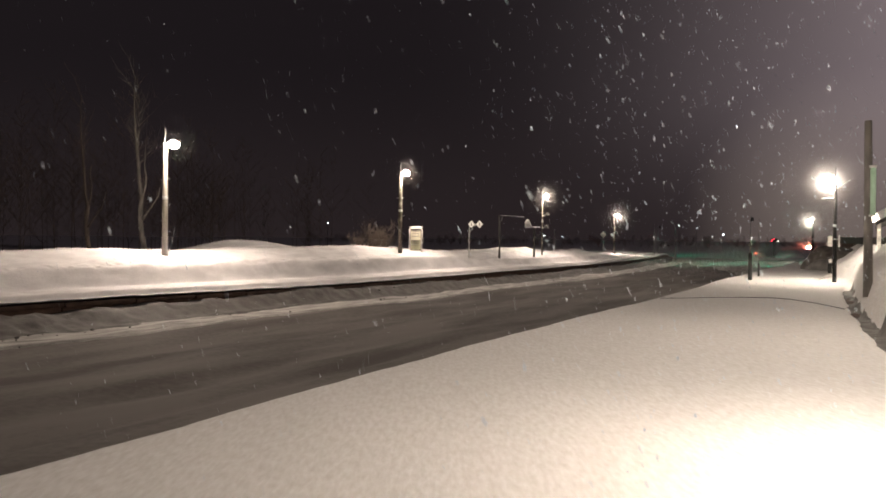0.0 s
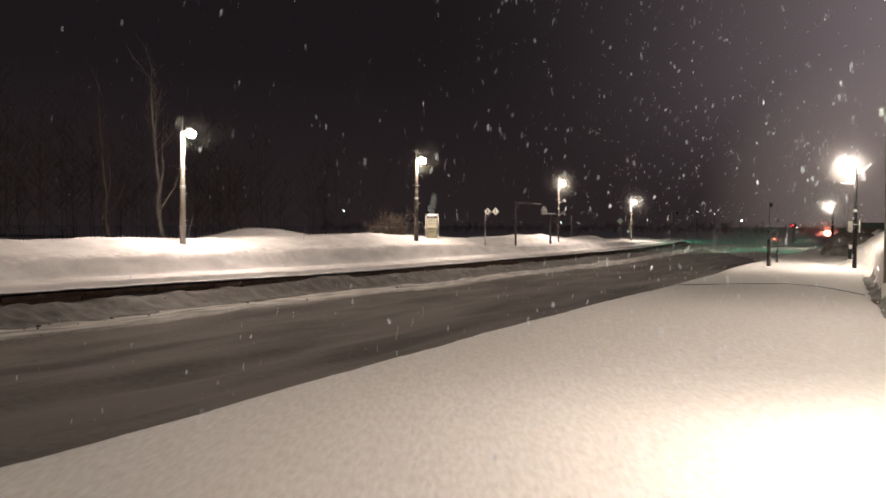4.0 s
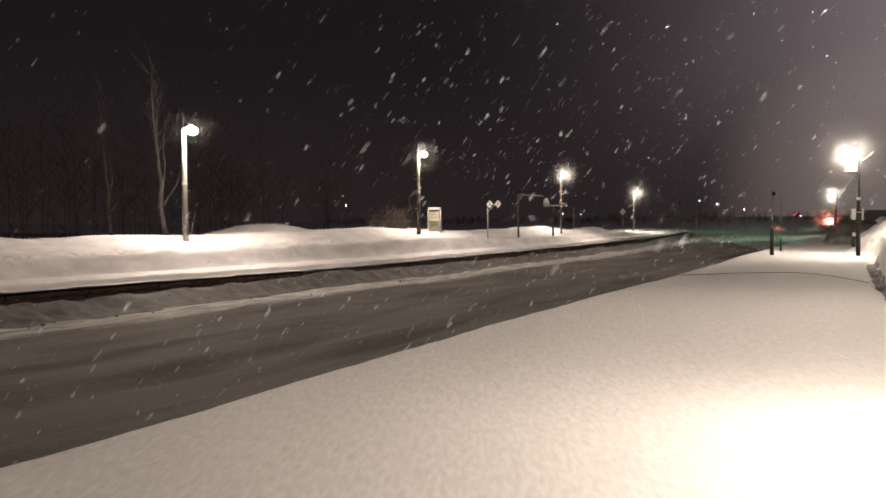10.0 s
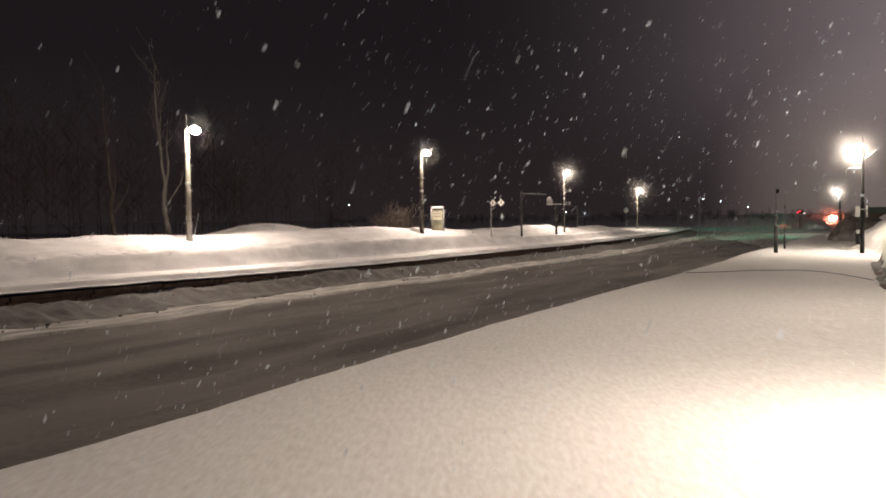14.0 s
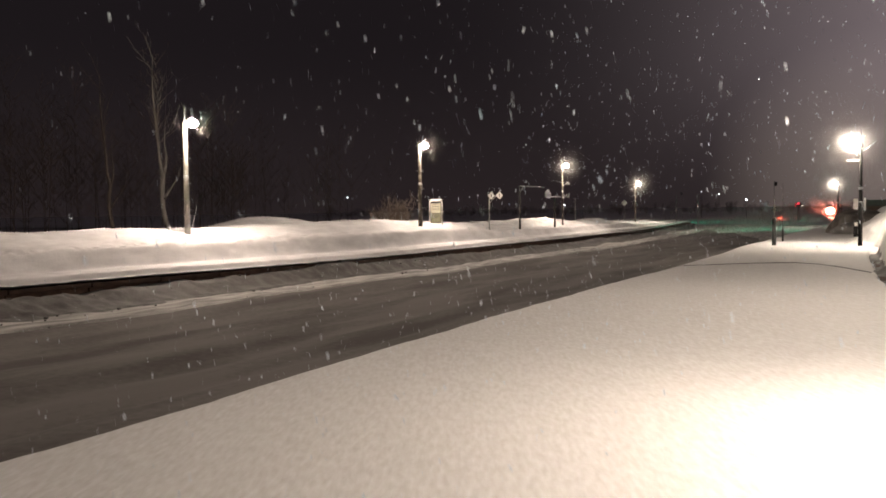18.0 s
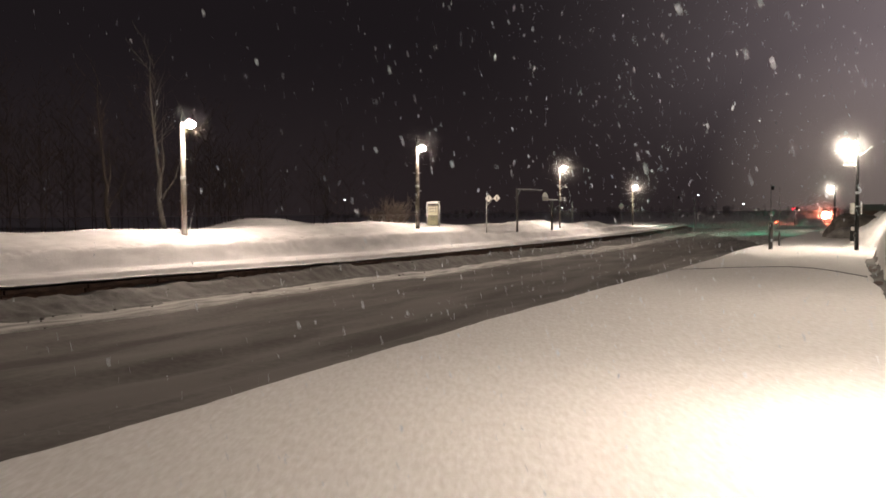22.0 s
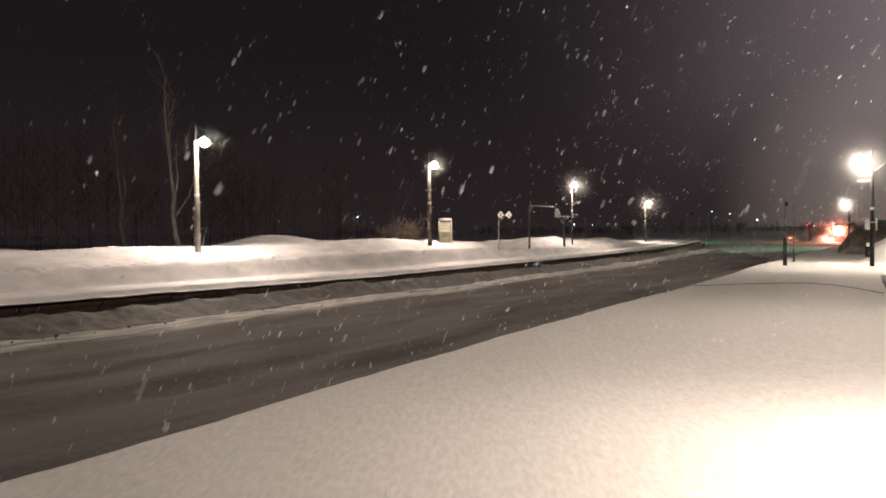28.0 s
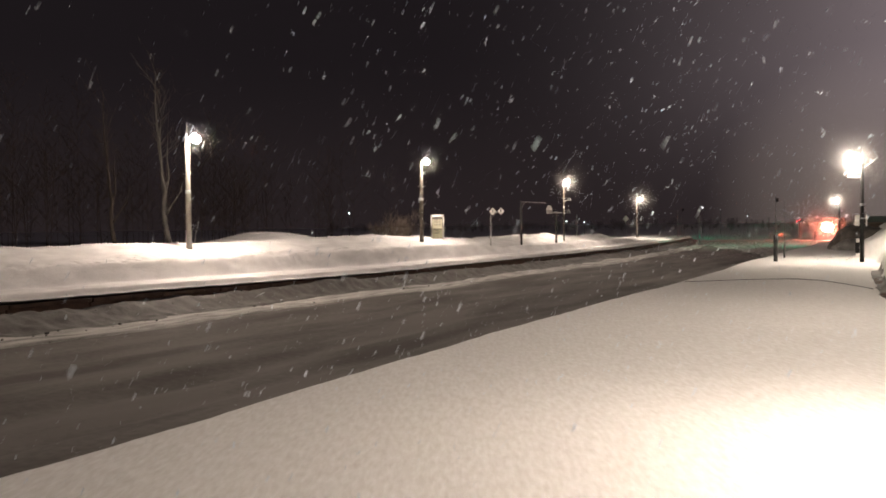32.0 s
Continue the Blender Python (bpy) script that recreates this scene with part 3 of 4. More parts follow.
lamp_post((-1.40, 35.1, 0.0), 4.05, (-0.27, 0.0), GLASS_POST, 0.235, 0.085, mat=SOOT_PAINT, label="bright lamp on a dark steel post on the platform", pegs=False)
lamp_post((-5.25, 84.0, -0.4), 4.0, (-0.25, 0.0), GLASS_POST, 0.20, 0.13, mat=SOOT_PAINT, label="far bright lamp on a dark post", pegs=False)
lamp_post((1.7, 5.97, 0.0), 2.66, (-0.6, 0.0), GLASS_NEAR, 0.181, 0.12, mat=POLE, label="bright lamp on a concrete post beside the snowy path", pegs=False)
# Unseen lamp, added to brighten the bank, the pole and the platform.
lamp_post((1.35, 14.0, 0.0), 6.5, (-1.6, 0.0), GLASS_NEAR, 0.175, 0.12, mat=POLE, label="added unseen lamp on a long arm of a tall post", pegs=False)


# ---- furniture of the far platform ----
def notice_board(at):
    """It faces down the platform, towards the lamp before it."""
    t = thing("notice_board", pose(*at, rz=-86), "white framed notice board half buried in snow", "notice board")
    rim = [(0, -0.32, -0.6), (0, -0.32, 1.10), (0, -0.30, 1.17), (0, -0.25, 1.20), (0, 0.25, 1.20), (0, 0.30, 1.17), (0, 0.32, 1.10), (0, 0.32, -0.6)]
    part("frame", tube(rim, [0.024] * 8, 8), WHITE_PAINT, t, "bent white tube frame", smooth=True)
    part("bottom_rail", box((0.03, 0.605, 0.03), (0, 0, 0.14), 0.006), WHITE_PAINT, t)
    board = part("board", box((0.03, 0.54, 0.98), (0, 0, 0.66), 0.006), DARK_STEEL, t)
    for y in (-0.265, 0.265):
        part("clip", box((0.02, 0.06, 0.03), (0, y * 1.07, 0.98), 0.004), STEEL, board)
    part("poster", box((0.008, 0.50, 0.44), (0.02, 0, 0.86)), YELLOW_PRINT, board, "cream poster lit by the lamp")
    part("notice", box((0.008, 0.50, 0.42), (0.02, 0, 0.41)), GREY_PRINT, board, "grey-green notice panel")
    for row, z in enumerate((1.04, 0.94, 0.82)):
        for col in range(3):
            part("print_bar", box((0.004, 0.085, 0.045 + 0.02 * ((row + col) % 2)), (0.027, -0.13 + 0.13 * col, z)), GREY_STEEL, board)
    for y, z, w in ((0.0, 0.60, 0.36), (-0.03, 0.54, 0.30), (0.0, 0.48, 0.36), (-0.05, 0.42, 0.26)):
        part("print_bar", box((0.004, w, 0.022), (0.027, y, z)), DARK_STEEL, board)
    part("snow_cap", tube([(0, -0.34, 1.245), (0, -0.1, 1.255), (0, 0.15, 1.252), (0, 0.34, 1.245)], [0.012, 0.022, 0.022, 0.012], 8), SNOW, t, smooth=True)
    return t


notice_board((-18.66, 32.0, 0.86))


def diamond_sign(at, rot=0.0):
    """Two white diamond plates with a black mark on one bracket."""
    t = thing("marker_sign", pose(*at, rz=rot), "two white diamond marker plates on a thin bent post", "sign")
    part("post", tube([(0, 0, -0.6), (0, 0, 1.1), (0, 0.02, 1.50)], [0.026, 0.026, 0.022], 8), STEEL, t, smooth=True)
    part("bracket", tube([(0, 0.0, 1.12), (0, 0.42, 1.56)], [0.016, 0.015], 6), STEEL, t, smooth=True)
    part("crossbar", tube([(0, 0.03, 1.50), (0, 0.60, 1.52)], [0.014, 0.014], 6), STEEL, t, smooth=True)
    for y in (0.13, 0.57):
        plate = part("plate", box((0.018, 0.27, 0.27), (0.03, y, 1.53), 0.005, Matrix.Rotation(radians(45), 4, "X")), WHITE_PAINT, t, "white diamond plate with a black mark")
        part("mark", box((0.006, 0.05, 0.16), (0.042, y, 1.53), 0.002), BLACK_PAINT, plate)
    return t


diamond_sign((-18.35, 36.9, 0.80), -84)
small = thing("marker_sign", pose(-26.0, 85, 0.2), "small white diamond marker plate far down the line", "sign")
part("post", tube([(0, 0, -0.6), (0, 0, 1.9)], [0.04, 0.04], 8), STEEL, small, smooth=True)
part("plate", box((0.5, 0.03, 0.5), (0, -0.05, 1.95), 0.006, Matrix.Rotation(radians(45), 4, "Y")), WHITE_PAINT, small)


def gantry(at):
    t = thing("sign_gantry", pose(*at), "tall dark steel frame with one long arm", "sign frame")
    part("post", box((0.09, 0.09, 2.7), (0, 0, 0.75), 0.01), DARK_STEEL, t)
    part("arm", box((0.05, 3.6, 0.05), (0, 1.8, 2.06), 0.01), DARK_STEEL, t)
    part("brace", tube([(0, 0.02, 1.65), (0, 0.42, 2.04)], [0.02, 0.02], 6), STEEL, t)
    part("snow_cap", tube([(0, 0, 2.10), (0, 1.7, 2.105), (0, 3.55, 2.10)], [0.008, 0.012, 0.008], 6), SNOW, t, smooth=True)
    return t


gantry((-18.3, 40.58, 0.80))


def roofed_sign(at):
    t = thing("station_sign", pose(*at), "small snow-capped hanging sign on a dark post", "sign")
    part("post", box((0.11, 0.11, 2.2), (0, 0, 0.45), 0.012), DARK_STEEL, t)
    part("arm", tube([(0, -1.2, 1.62), (0, 0.9, 1.62)], [0.03, 0.03], 6), STEEL, t)
    part("sign_box", box((0.10, 0.75, 0.22), (0, -1.05, 1.66), 0.02), STEEL, t)
    part("snow_cap", tube([(0, -1.42, 1.80), (0, -1.1, 1.92), (0, -0.7, 1.80)], [0.05, 0.14, 0.05], 8), SNOW, t, "rounded cap of snow", smooth=True)
    return t


roofed_sign((-18.3, 45.7, 0.72))

for at, s in (((LAMP_ROW + 0.16, 48.25, 2.35), 0.15), ((LAMP_ROW + 0.16, 48.4, 3.15), 0.12)):
    t = thing("loudspeaker", pose(*at, ry=70), "grey horn loudspeaker clamped to the lamp pole", "loudspeaker", "loudspeakers")
    part("horn", turned([(0.03, -0.05), (0.05, 0.05), (s * 0.7, 0.16), (s, 0.24), (s * 0.94, 0.235), (0.03, 0.06)], 14), DARK_STEEL, t, smooth=True)
    part("bracket", box((0.05, 0.05, 0.16), (0.0, 0, -0.08), 0.008), STEEL, t)

guy = thing("guy_wire", pose(-18.74, 17.26, 0.9), "slanting steel stay beside the lamp pole", "wire")
part("stay", tube([(0, 0, -0.2), (0.13, 0.24, 0.95)], [0.009, 0.006], 6), STEEL, guy)

# thin poles at the far end of the tracks
for at, h in (((-20.5, 85, -0.4), 3.2), ((-18.3, 85, -0.4), 3.2), ((-27.5, 74, 0.3), 2.2)):
    t = thing("thin_pole", pose(*at), "thin grey steel pole standing in far snow", "pole", "far poles")
    part("shaft", tube([(0, 0, -0.3), (0, 0, h)], [0.05, 0.035], 8), GREY_STEEL, t, smooth=True)
    part("cap", turned([(0.05, 0), (0.07, 0.03), (0.02, 0.07)], 8, (0, 0, h)), STEEL, t)


# ---- the near platform's posts and the bank side ----
def marker_post(at, h, r, label, sleeve=1.28):
    t = thing("marker_post", pose(*at), label, "post")
    part("shaft", tube([(0, 0, -0.2), (0, 0, h)], [r * 0.36, r * 0.28], 8), DARK_STEEL, t, smooth=True)
    part("sleeve", turned([(r * 1.25, 0.0), (r * 1.35, 0.03), (r * 1.35, sleeve), (r * 1.1, sleeve + 0.06)], 10), BLACK_PAINT, t, "thick dark rubber sleeve", smooth=True)
    part("collar", turned([(r * 1.1, 0), (r * 1.3, 0.02), (r * 1.3, 0.08), (r * 1.1, 0.1)], 10, (0, 0, h * 0.7)), DARK_STEEL, t)
    return t


marker_post((-4.42, 34.3, 0.0), 2.0, 0.06, "thin dark steel post with a dark sleeve near the platform edge", 1.05)
marker_post((-4.59, 38.4, 0.0), 2.6, 0.032, "thin dark post near the platform edge", 0.55)

# Tube stands in for the dark line of a path edge in the snow.
cable = thing("cable", pose(0, 0, 0), "thin black tube standing in for a dark line across the snowy platform", "cable")
part("dark_line", tube([(-5.1, 21.9, 0.03), (-4.5, 22.3, 0.035), (-3.8, 22.85, 0.05), (-3.2, 23.3, 0.05), (-2.5, 23.6, 0.05), (-1.9, 23.2, 0.05), (-1.35, 22.3, 0.05), (-0.9, 21.4, 0.045), (-0.6, 20.9, 0.03)], [0.009] * 9, 6), BLACK_PAINT, cable, smooth=True)

plates = thing("post_sign", pose(-1.40, 34.95, 0.0), "white plates fixed to the dark lamp post", "sign")
part("plate", box((0.16, 0.02, 0.42), (-0.16, 0, 1.62), 0.006), WHITE_PAINT, plates)
part("plate", box((0.05, 0.02, 0.46), (0.16, 0, 1.62), 0.006), WHITE_PAINT, plates)
part("plate", box((0.12, 0.02, 0.15), (-0.14, 0, 0.84), 0.006), WHITE_PAINT, plates)
part("clamp", box((0.42, 0.03, 0.04), (0, 0.02, 1.70), 0.006), STEEL, plates)
box_on_post = thing("switch_box", pose(-1.56, 35.05, 0.0), "dark steel switch box strapped to the lamp post", "switch box")
part("casing", box((0.15, 0.14, 0.62), (0, 0, 0.66), 0.015), SOOT_PAINT, box_on_post)
part("lid", box((0.17, 0.17, 0.03), (0, 0, 0.985), 0.008), DARK_STEEL, box_on_post)
plank = thing("leaning_board", pose(-1.76, 36.2, 0.0, rz=12), "pale wooden board leaning by the lamp post", "board")
part("plank", box((0.62, 0.12, 0.03), (0, 0, 0.17), 0.006, Matrix.Rotation(radians(-27), 4, "Y")), WHITE_PAINT, plank)
bracket = thing("lamp_bracket", pose(-1.40, 35.1, 3.2), "snow-topped steel bracket under the lamp", "bracket")
part("bar", box((0.42, 0.04, 0.03), (-0.15, 0, 0.05), 0.008), DARK_STEEL, bracket)
part("snow_cap", tube([(-0.5, 0, 0.11), (-0.2, 0, 0.12), (0.0, 0, 0.1)], [0.012, 0.022, 0.012], 8), SNOW, bracket, smooth=True)
stay = thing("wire_arm", pose(-1.40, 35.1, 3.75), "snow-lined arm rising from the lamp post", "bracket")
part("arm", tube([(0.02, 0, -0.1), (0.25, 0, 0.04), (0.52, 0, 0.28)], [0.012, 0.014, 0.008], 6), WHITE_PAINT, stay)

pole = thing("utility_pole", pose(-0.14, 22.5, 0.1), "grey concrete pole rising out of the snow bank", "pole")
part("shaft", tube([(0, 0, -0.3), (-0.02, 0, 2.2), (-0.05, 0, 4.5)], [0.115, 0.10, 0.085], 14), POLE, pole, smooth=True)
sign = part("green_sign", box((0.13, 0.16, 1.16), (0.075, -0.02, 2.75), 0.03), GREEN_PAINT, pole, "pale green upright sign box")
part("cap", box((0.17, 0.2, 0.06), (0.07, -0.02, 3.36), 0.015), WHITE_PAINT, sign)
part("foot", box((0.17, 0.2, 0.05), (0.07, -0.02, 2.15), 0.015), WHITE_PAINT, sign)

# corner of the station building past the bank
hall = thing("station_building", pose(0, 0, 0), "corner of a wooden station building with a snowy eave", "building")
part("wall", box((4.0, 12, 3.6), (3.4, 38, 1.6), 0.02), BRICK_RED, hall)
for v in (32.0, 35.0, 38.0):
    part("eave_post", box((0.12, 0.12, 2.9), (0.12, v, 0.95), 0.01), WHITE_PAINT, hall)
part("eave", box((2.6, 13, 0.12), (1.15, 38, 2.85), 0.02, Matrix.Rotation(radians(-28), 4, "Y")), DARK_STEEL, hall)
part("snow_cap", box((2.6, 13, 0.30), (1.20, 38, 3.08), 0.1, Matrix.Rotation(radians(-28), 4, "Y")), SNOW, hall, "thick snow on the eave")
eave_lamp = thing("eave_lamp", pose(-0.08, 31.6, 2.4), "small lit lamp under the station eave", "lamp")
part("bracket", tube([(0.35, 0.2, 0.12), (0.1, 0.05, 0.14), (0, 0, 0.1)], [0.02] * 3, 6), STEEL, eave_lamp)
part("bulb", globe(0.10, (0, 0, 0)), glowing("lit_eave_bulb", (1.0, 0.85, 0.65), 120), eave_lamp, smooth=True)

# low dark wooden shed across the end of the platform
shed = thing("goods_shed", pose(1.7, 66, -0.3), "low dark brown wooden shed beyond the lamp post", "building")
part("wall", box((8.2, 5.0, 1.7), (0, 2.5, 0.85), 0.02), DULL_BOARDS, shed)
board_me = mesh_of(box((0.19, 0.03, 1.64), bevel=0.005), "board", DULL_BOARDS, False)
for k in range(40):
    ob = new("board", board_me)
    ob.parent = shed
    ob.matrix_basis = pose(-3.95 + 0.2 * k, -0.015, 0.83)
for x in (-4.12, 4.12):
    part("corner_board", box((0.14, 0.14, 1.7), (x, 0.0, 0.85), 0.01), DULL_BOARDS, shed)
part("roof", box((8.6, 5.6, 0.12), (0, 2.5, 1.96), 0.03, Matrix.Rotation(radians(5), 4, "X")), DULL_BOARDS, shed)

# dark snow-topped heap by the far post
def heap(name, at, size, mat, label, seed):
    bm = bmesh.new()
    bmesh.ops.create_icosphere(bm, subdivisions=4, radius=1.0)
    for v in bm.verts:
        n = v.co.copy()
        k = 1 + 0.16 * noise.noise(n * 2.1 + Vector((seed, 0, 0))) + 0.06 * noise.noise(n * 6 + Vector((0, seed, 0)))
        v.co = Vector((n.x * size[0] * k, n.y * size[1] * k, max(n.z, -0.15) * size[2] * k))
    ob = part(name, bm, mat, None, smooth=True)
    ob.matrix_basis = pose(*at)
    return tagged(ob, label, "snow heap")


heap("dark_mound", (-2.0, 50.2, -0.1), (1.75, 1.2, 1.45), SHADED_HEAP, "dark rounded heap with its shade put into the colour", 2)
heap("snow_mound", (-2.25, 48.7, 0.0), (1.15, 0.7, 0.62), GREY_SNOW, "low grey heap of snow before the dark heap", 4)
heap("snow_mound", (-9.6, 112.0, -0.5), (1.7, 2.5, 1.0), SNOW, "rounded heap of white snow beside the track", 5)
heap("snow_mound", (-3.2, 62.0, -0.2), (1.6, 3.0, 0.7), SNOW, "low heap of white snow on the platform", 8)


# ---- signals and far lights ----
def signal(at, lenses, h, label, facing=0.0):
    t = thing("railway_signal", pose(*at, rz=facing), label, "signal")
    part("mast", tube([(0, 0, -0.4), (0, 0, h)], [0.07, 0.06], 8), DARK_STEEL, t, smooth=True)
    head = part("signal_head", box((0.9, 0.16, 0.5), (0.05, 0.0, h - 0.1), 0.05), BLACK_PAINT, t)
    for x, z, r, mat, name in lenses:
        part("lens", globe(r, (x, -0.10, z), 1.0, 10), mat, head, name, smooth=True)
    part("ladder", box((0.05, 0.05, h - 0.4), (0.18, 0.1, (h - 0.4) / 2), 0.005), DARK_STEEL, t)
    return t


signal((-12.4, 120, -0.5), [(-0.26, 2.18, 0.065, GLASS_RED, "lit red lens"), (0.03, 2.34, 0.065, GLASS_RED, "lit red lens"), (0.55, 2.05, 0.06, GLASS_WHITE, "lit white lamp")], 2.3, "dark railway signal showing two red lights and a white one")


def green_signal(at, h, label, r=0.055, glass=GLASS_GREEN):
    """A mast whose green lens hangs behind a backplate and lights the snow below."""
    t = thing("railway_signal", pose(*at), label, "signal", "green signals")
    part("mast", tube([(0, 0, -0.3), (0, 0, h + 0.3)], [0.03, 0.02], 8), GREY_STEEL, t, smooth=True)
    part("arm", tube([(0, 0, h + 0.1), (0, 0.6, h + 0.16), (0, 1.0, h)], [0.02] * 3, 6), SOOT_PAINT, t)
    plate = part("backplate", box((0.22, 0.03, 0.28), (0, 1.0, h - 0.02), 0.01), SOOT_PAINT, t)
    part("lens", globe(r, (0, 1.18, h), 1.0, 10), glass, plate, "lit green lens", smooth=True)
    part("visor", box((0.24, 0.26, 0.03), (0, 1.13, h + 0.135), 0.008), SOOT_PAINT, plate)
    return t


green_signal((-26.5, 112, -0.55), 4.0, "far mast throwing green light on the snow")
green_signal((-9.29, 72.1, -0.55), 4.0, "mast throwing green light on the snow between tracks", 0.068, GLASS_DIM_GREEN)
# Lamp added to throw a red patch on the snow.
red_lamp = thing("added_red_lamp", pose(-14.7, 119.5, -0.5), "small red lamp added close over the snow to redden it", "lamp")
part("stand", tube([(0, 0, -0.1), (0, 0, 0.3)], [0.05, 0.05], 8), DARK_STEEL, red_lamp)
part("lens", globe(0.05, (0, -0.1, 0.38)), GLASS_SPLASH, red_lamp, smooth=True)
heap("snow_mound", (-14.45, 120.6, -0.5), (0.95, 0.8, 0.75), SNOW, "small snow heap reddened by the added red lamp", 6)


def far_lamp(at, r, h):
    t = thing("distant_lamp", pose(at[0], at[1], at[2] - h), "distant cool white street lamp in the dark", "street lamp", "distant lamps")
    part("pole", tube([(0, 0, 0), (0, 0, h)], [0.045, 0.03], 8), DARK_STEEL, t, smooth=True)
    part("hood", turned([(r * 0.6, 0.3), (r * 1.2, 0.1), (r * 1.2, 0.06)], 10, (0, 0, h)), DARK_STEEL, t)
    part("bulb", globe(r, (0, 0, h), 1.0, 10), GLASS_COOL, t, smooth=True)


for at, r in (((-31.66, 150, 4.36), 0.065), ((-28.54, 150, 3.85), 0.06), ((-23.9, 150, 2.74), 0.10), ((-57.96, 150, 2.34), 0.07), ((-54.17, 150, 2.1), 0.06), ((-60, 81.1, 3.37), 0.075)):
    far_lamp(at, r, at[2] + 0.8)


# ---- bare trees behind the far platform ----
def limb(bm, start, way, length, r, rng, depth, lean=0.25):
    p, d, pts, rr = Vector(start), Vector(way).normalized(), [Vector(start)], [r]
    n = 5
    for i in range(n):
        d = (d + Vector((rng.uniform(-1, 1), rng.uniform(-1, 1), rng.uniform(-0.3, 0.9))) * lean * 0.5).normalized()
        p = p + d * length / n
        pts.append(p.copy())
        rr.append(max(r * (1 - 0.8 * (i + 1) / n), 0.006))
        if depth and i > 0:
            for _ in range(2 if depth > 1 else 1):
                side = (d * 0.9 + Vector((rng.uniform(-1, 1), rng.uniform(-1, 1), rng.uniform(-0.1, 0.8)))).normalized()
                limb(bm, p, side, length * rng.uniform(0.32, 0.55), rr[-1] * 0.6, rng, depth - 1, lean * 1.3)
    tube(pts, rr, 6 if depth else 4, bm)


BIRCH, DARK_TREE = "pale bare birch faintly lit by the lamps", "dark bare tree at the edge of the woods"


def sinuous_birch(at, label, mat):
    """A slender leaning trunk with a second stem and one crooked side limb."""
    t = thing("bare_tree", pose(*at, rz=28), label, "tree", "bare trees")
    part("trunk", tube([(0.04, 0, -0.6), (0, 0, 0), (-0.04, 0, 0.6), (-0.15, 0, 1.05), (-0.22, 0.03, 1.57), (-0.22, 0.05, 2.1), (-0.165, 0.03, 2.47), (-0.24, 0, 3.0), (-0.285, 0, 3.6), (-0.34, 0.04, 4.2), (-0.41, 0, 5.0), (-0.45, 0, 5.85), (-0.42, 0, 7.0)],
                        [0.12, 0.10, 0.095, 0.092, 0.09, 0.088, 0.078, 0.058, 0.052, 0.046, 0.036, 0.026, 0.012], 10), mat, t, smooth=True)
    part("stem", tube([(-0.165, 0.03, 2.40), (-0.05, 0.06, 2.9), (-0.05, 0.1, 3.3), (-0.10, 0.1, 3.7), (-0.06, 0.1, 4.4)], [0.05, 0.042, 0.034, 0.022, 0.01], 8), mat, t, smooth=True)
    part("limb", tube([(-0.14, 0.0, 1.62), (0.0, 0, 1.86), (0.22, 0, 2.17), (0.43, 0, 2.47), (0.49, 0, 2.7), (0.60, 0, 3.05)], [0.045, 0.036, 0.03, 0.026, 0.018, 0.008], 7), mat, t, smooth=True)
    twigs, rng = bmesh.new(), random.Random(8)
    for k in range(12):
        z = 2.6 + 0.36 * k
        limb(twigs, (-0.28, 0, z), (rng.uniform(-1, 1), rng.uniform(-1, 1), 1.2), rng.uniform(0.6, 1.5), 0.014, rng, 1)
    part("crown", twigs, mat, t, "bare twiggy branches")
    return t


sinuous_birch((-23.95, 21.10, 0.55), BIRCH, BARK)
sinuous_birch((-28.0, 21.9, 0.3), DARK_TREE, GREY_BARK)

def woods(name, label, seed, count, spot, tall, twig, mat):
    """A belt of bare trees; spot gives each one its place."""
    rng, verts, faces = random.Random(seed), [], []
    for k in range(count):
        u, v = spot(rng)
        h = rng.uniform(*tall)
        at = Vector((u, v, -0.8))
        stems = [(at, at + Vector((rng.uniform(-0.8, 0.8), rng.uniform(-0.8, 0.8), h)), twig * 1.8)]
        for _ in range(20):
            z = h * rng.uniform(0.12, 0.92)
            a, out = rng.uniform(0, 2 * math.pi), (h - z) * rng.uniform(0.2, 0.45) + 0.5
            base = at + Vector((0, 0, z))
            tip = base + Vector((math.cos(a) * out, math.sin(a) * out, out * rng.uniform(0.6, 1.5)))
            stems.append((base, tip, twig))
            for _ in range(5):
                q = base.lerp(tip, rng.uniform(0.2, 0.95))
                stems.append((q, q + Vector((rng.uniform(-1, 1), rng.uniform(-1, 1), rng.uniform(0.0, 1.3))) * 0.5 * out, twig * 0.6))
        for a, b, w in stems:
            n = (b - a).cross(Vector((0.6, 0.7, 0.3))).normalized() * w
            m = (b - a).cross(n).normalized() * w
            c = len(verts)
            verts += [a + n, a - 0.5 * n + 0.87 * m, a - 0.5 * n - 0.87 * m, b]
            faces += [(c, c + 1, c + 3), (c + 1, c + 2, c + 3), (c + 2, c, c + 3)]
    me = bpy.data.meshes.new(name)
    me.from_pydata(verts, [], faces)
    me.materials.append(mat)
    return tagged(new(name, me), label, "woods", kind="stuff")


def far_spot(rng):
    v = rng.uniform(220, 430)
    return rng.uniform(-0.78, 0.30) * v, v


def side_spot(rng):
    v = rng.uniform(-5, 95)
    return -rng.uniform(46, 85) - 0.25 * max(v - 40, 0), v


woods("far_woods", "dark belt of bare winter trees across the distance", 9, 520, far_spot, (0.8, 4.5), 0.03, HAZED_BARK)
woods("side_woods", "dark bare woods behind the far platform", 10, 170, side_spot, (8, 15), 0.016, WOODS_BARK)
bush = thing("bush", pose(-24.0, 36.5, 0.6), "leafless brown bush behind the far lamp", "bush")
rng = random.Random(77)
stems = bmesh.new()
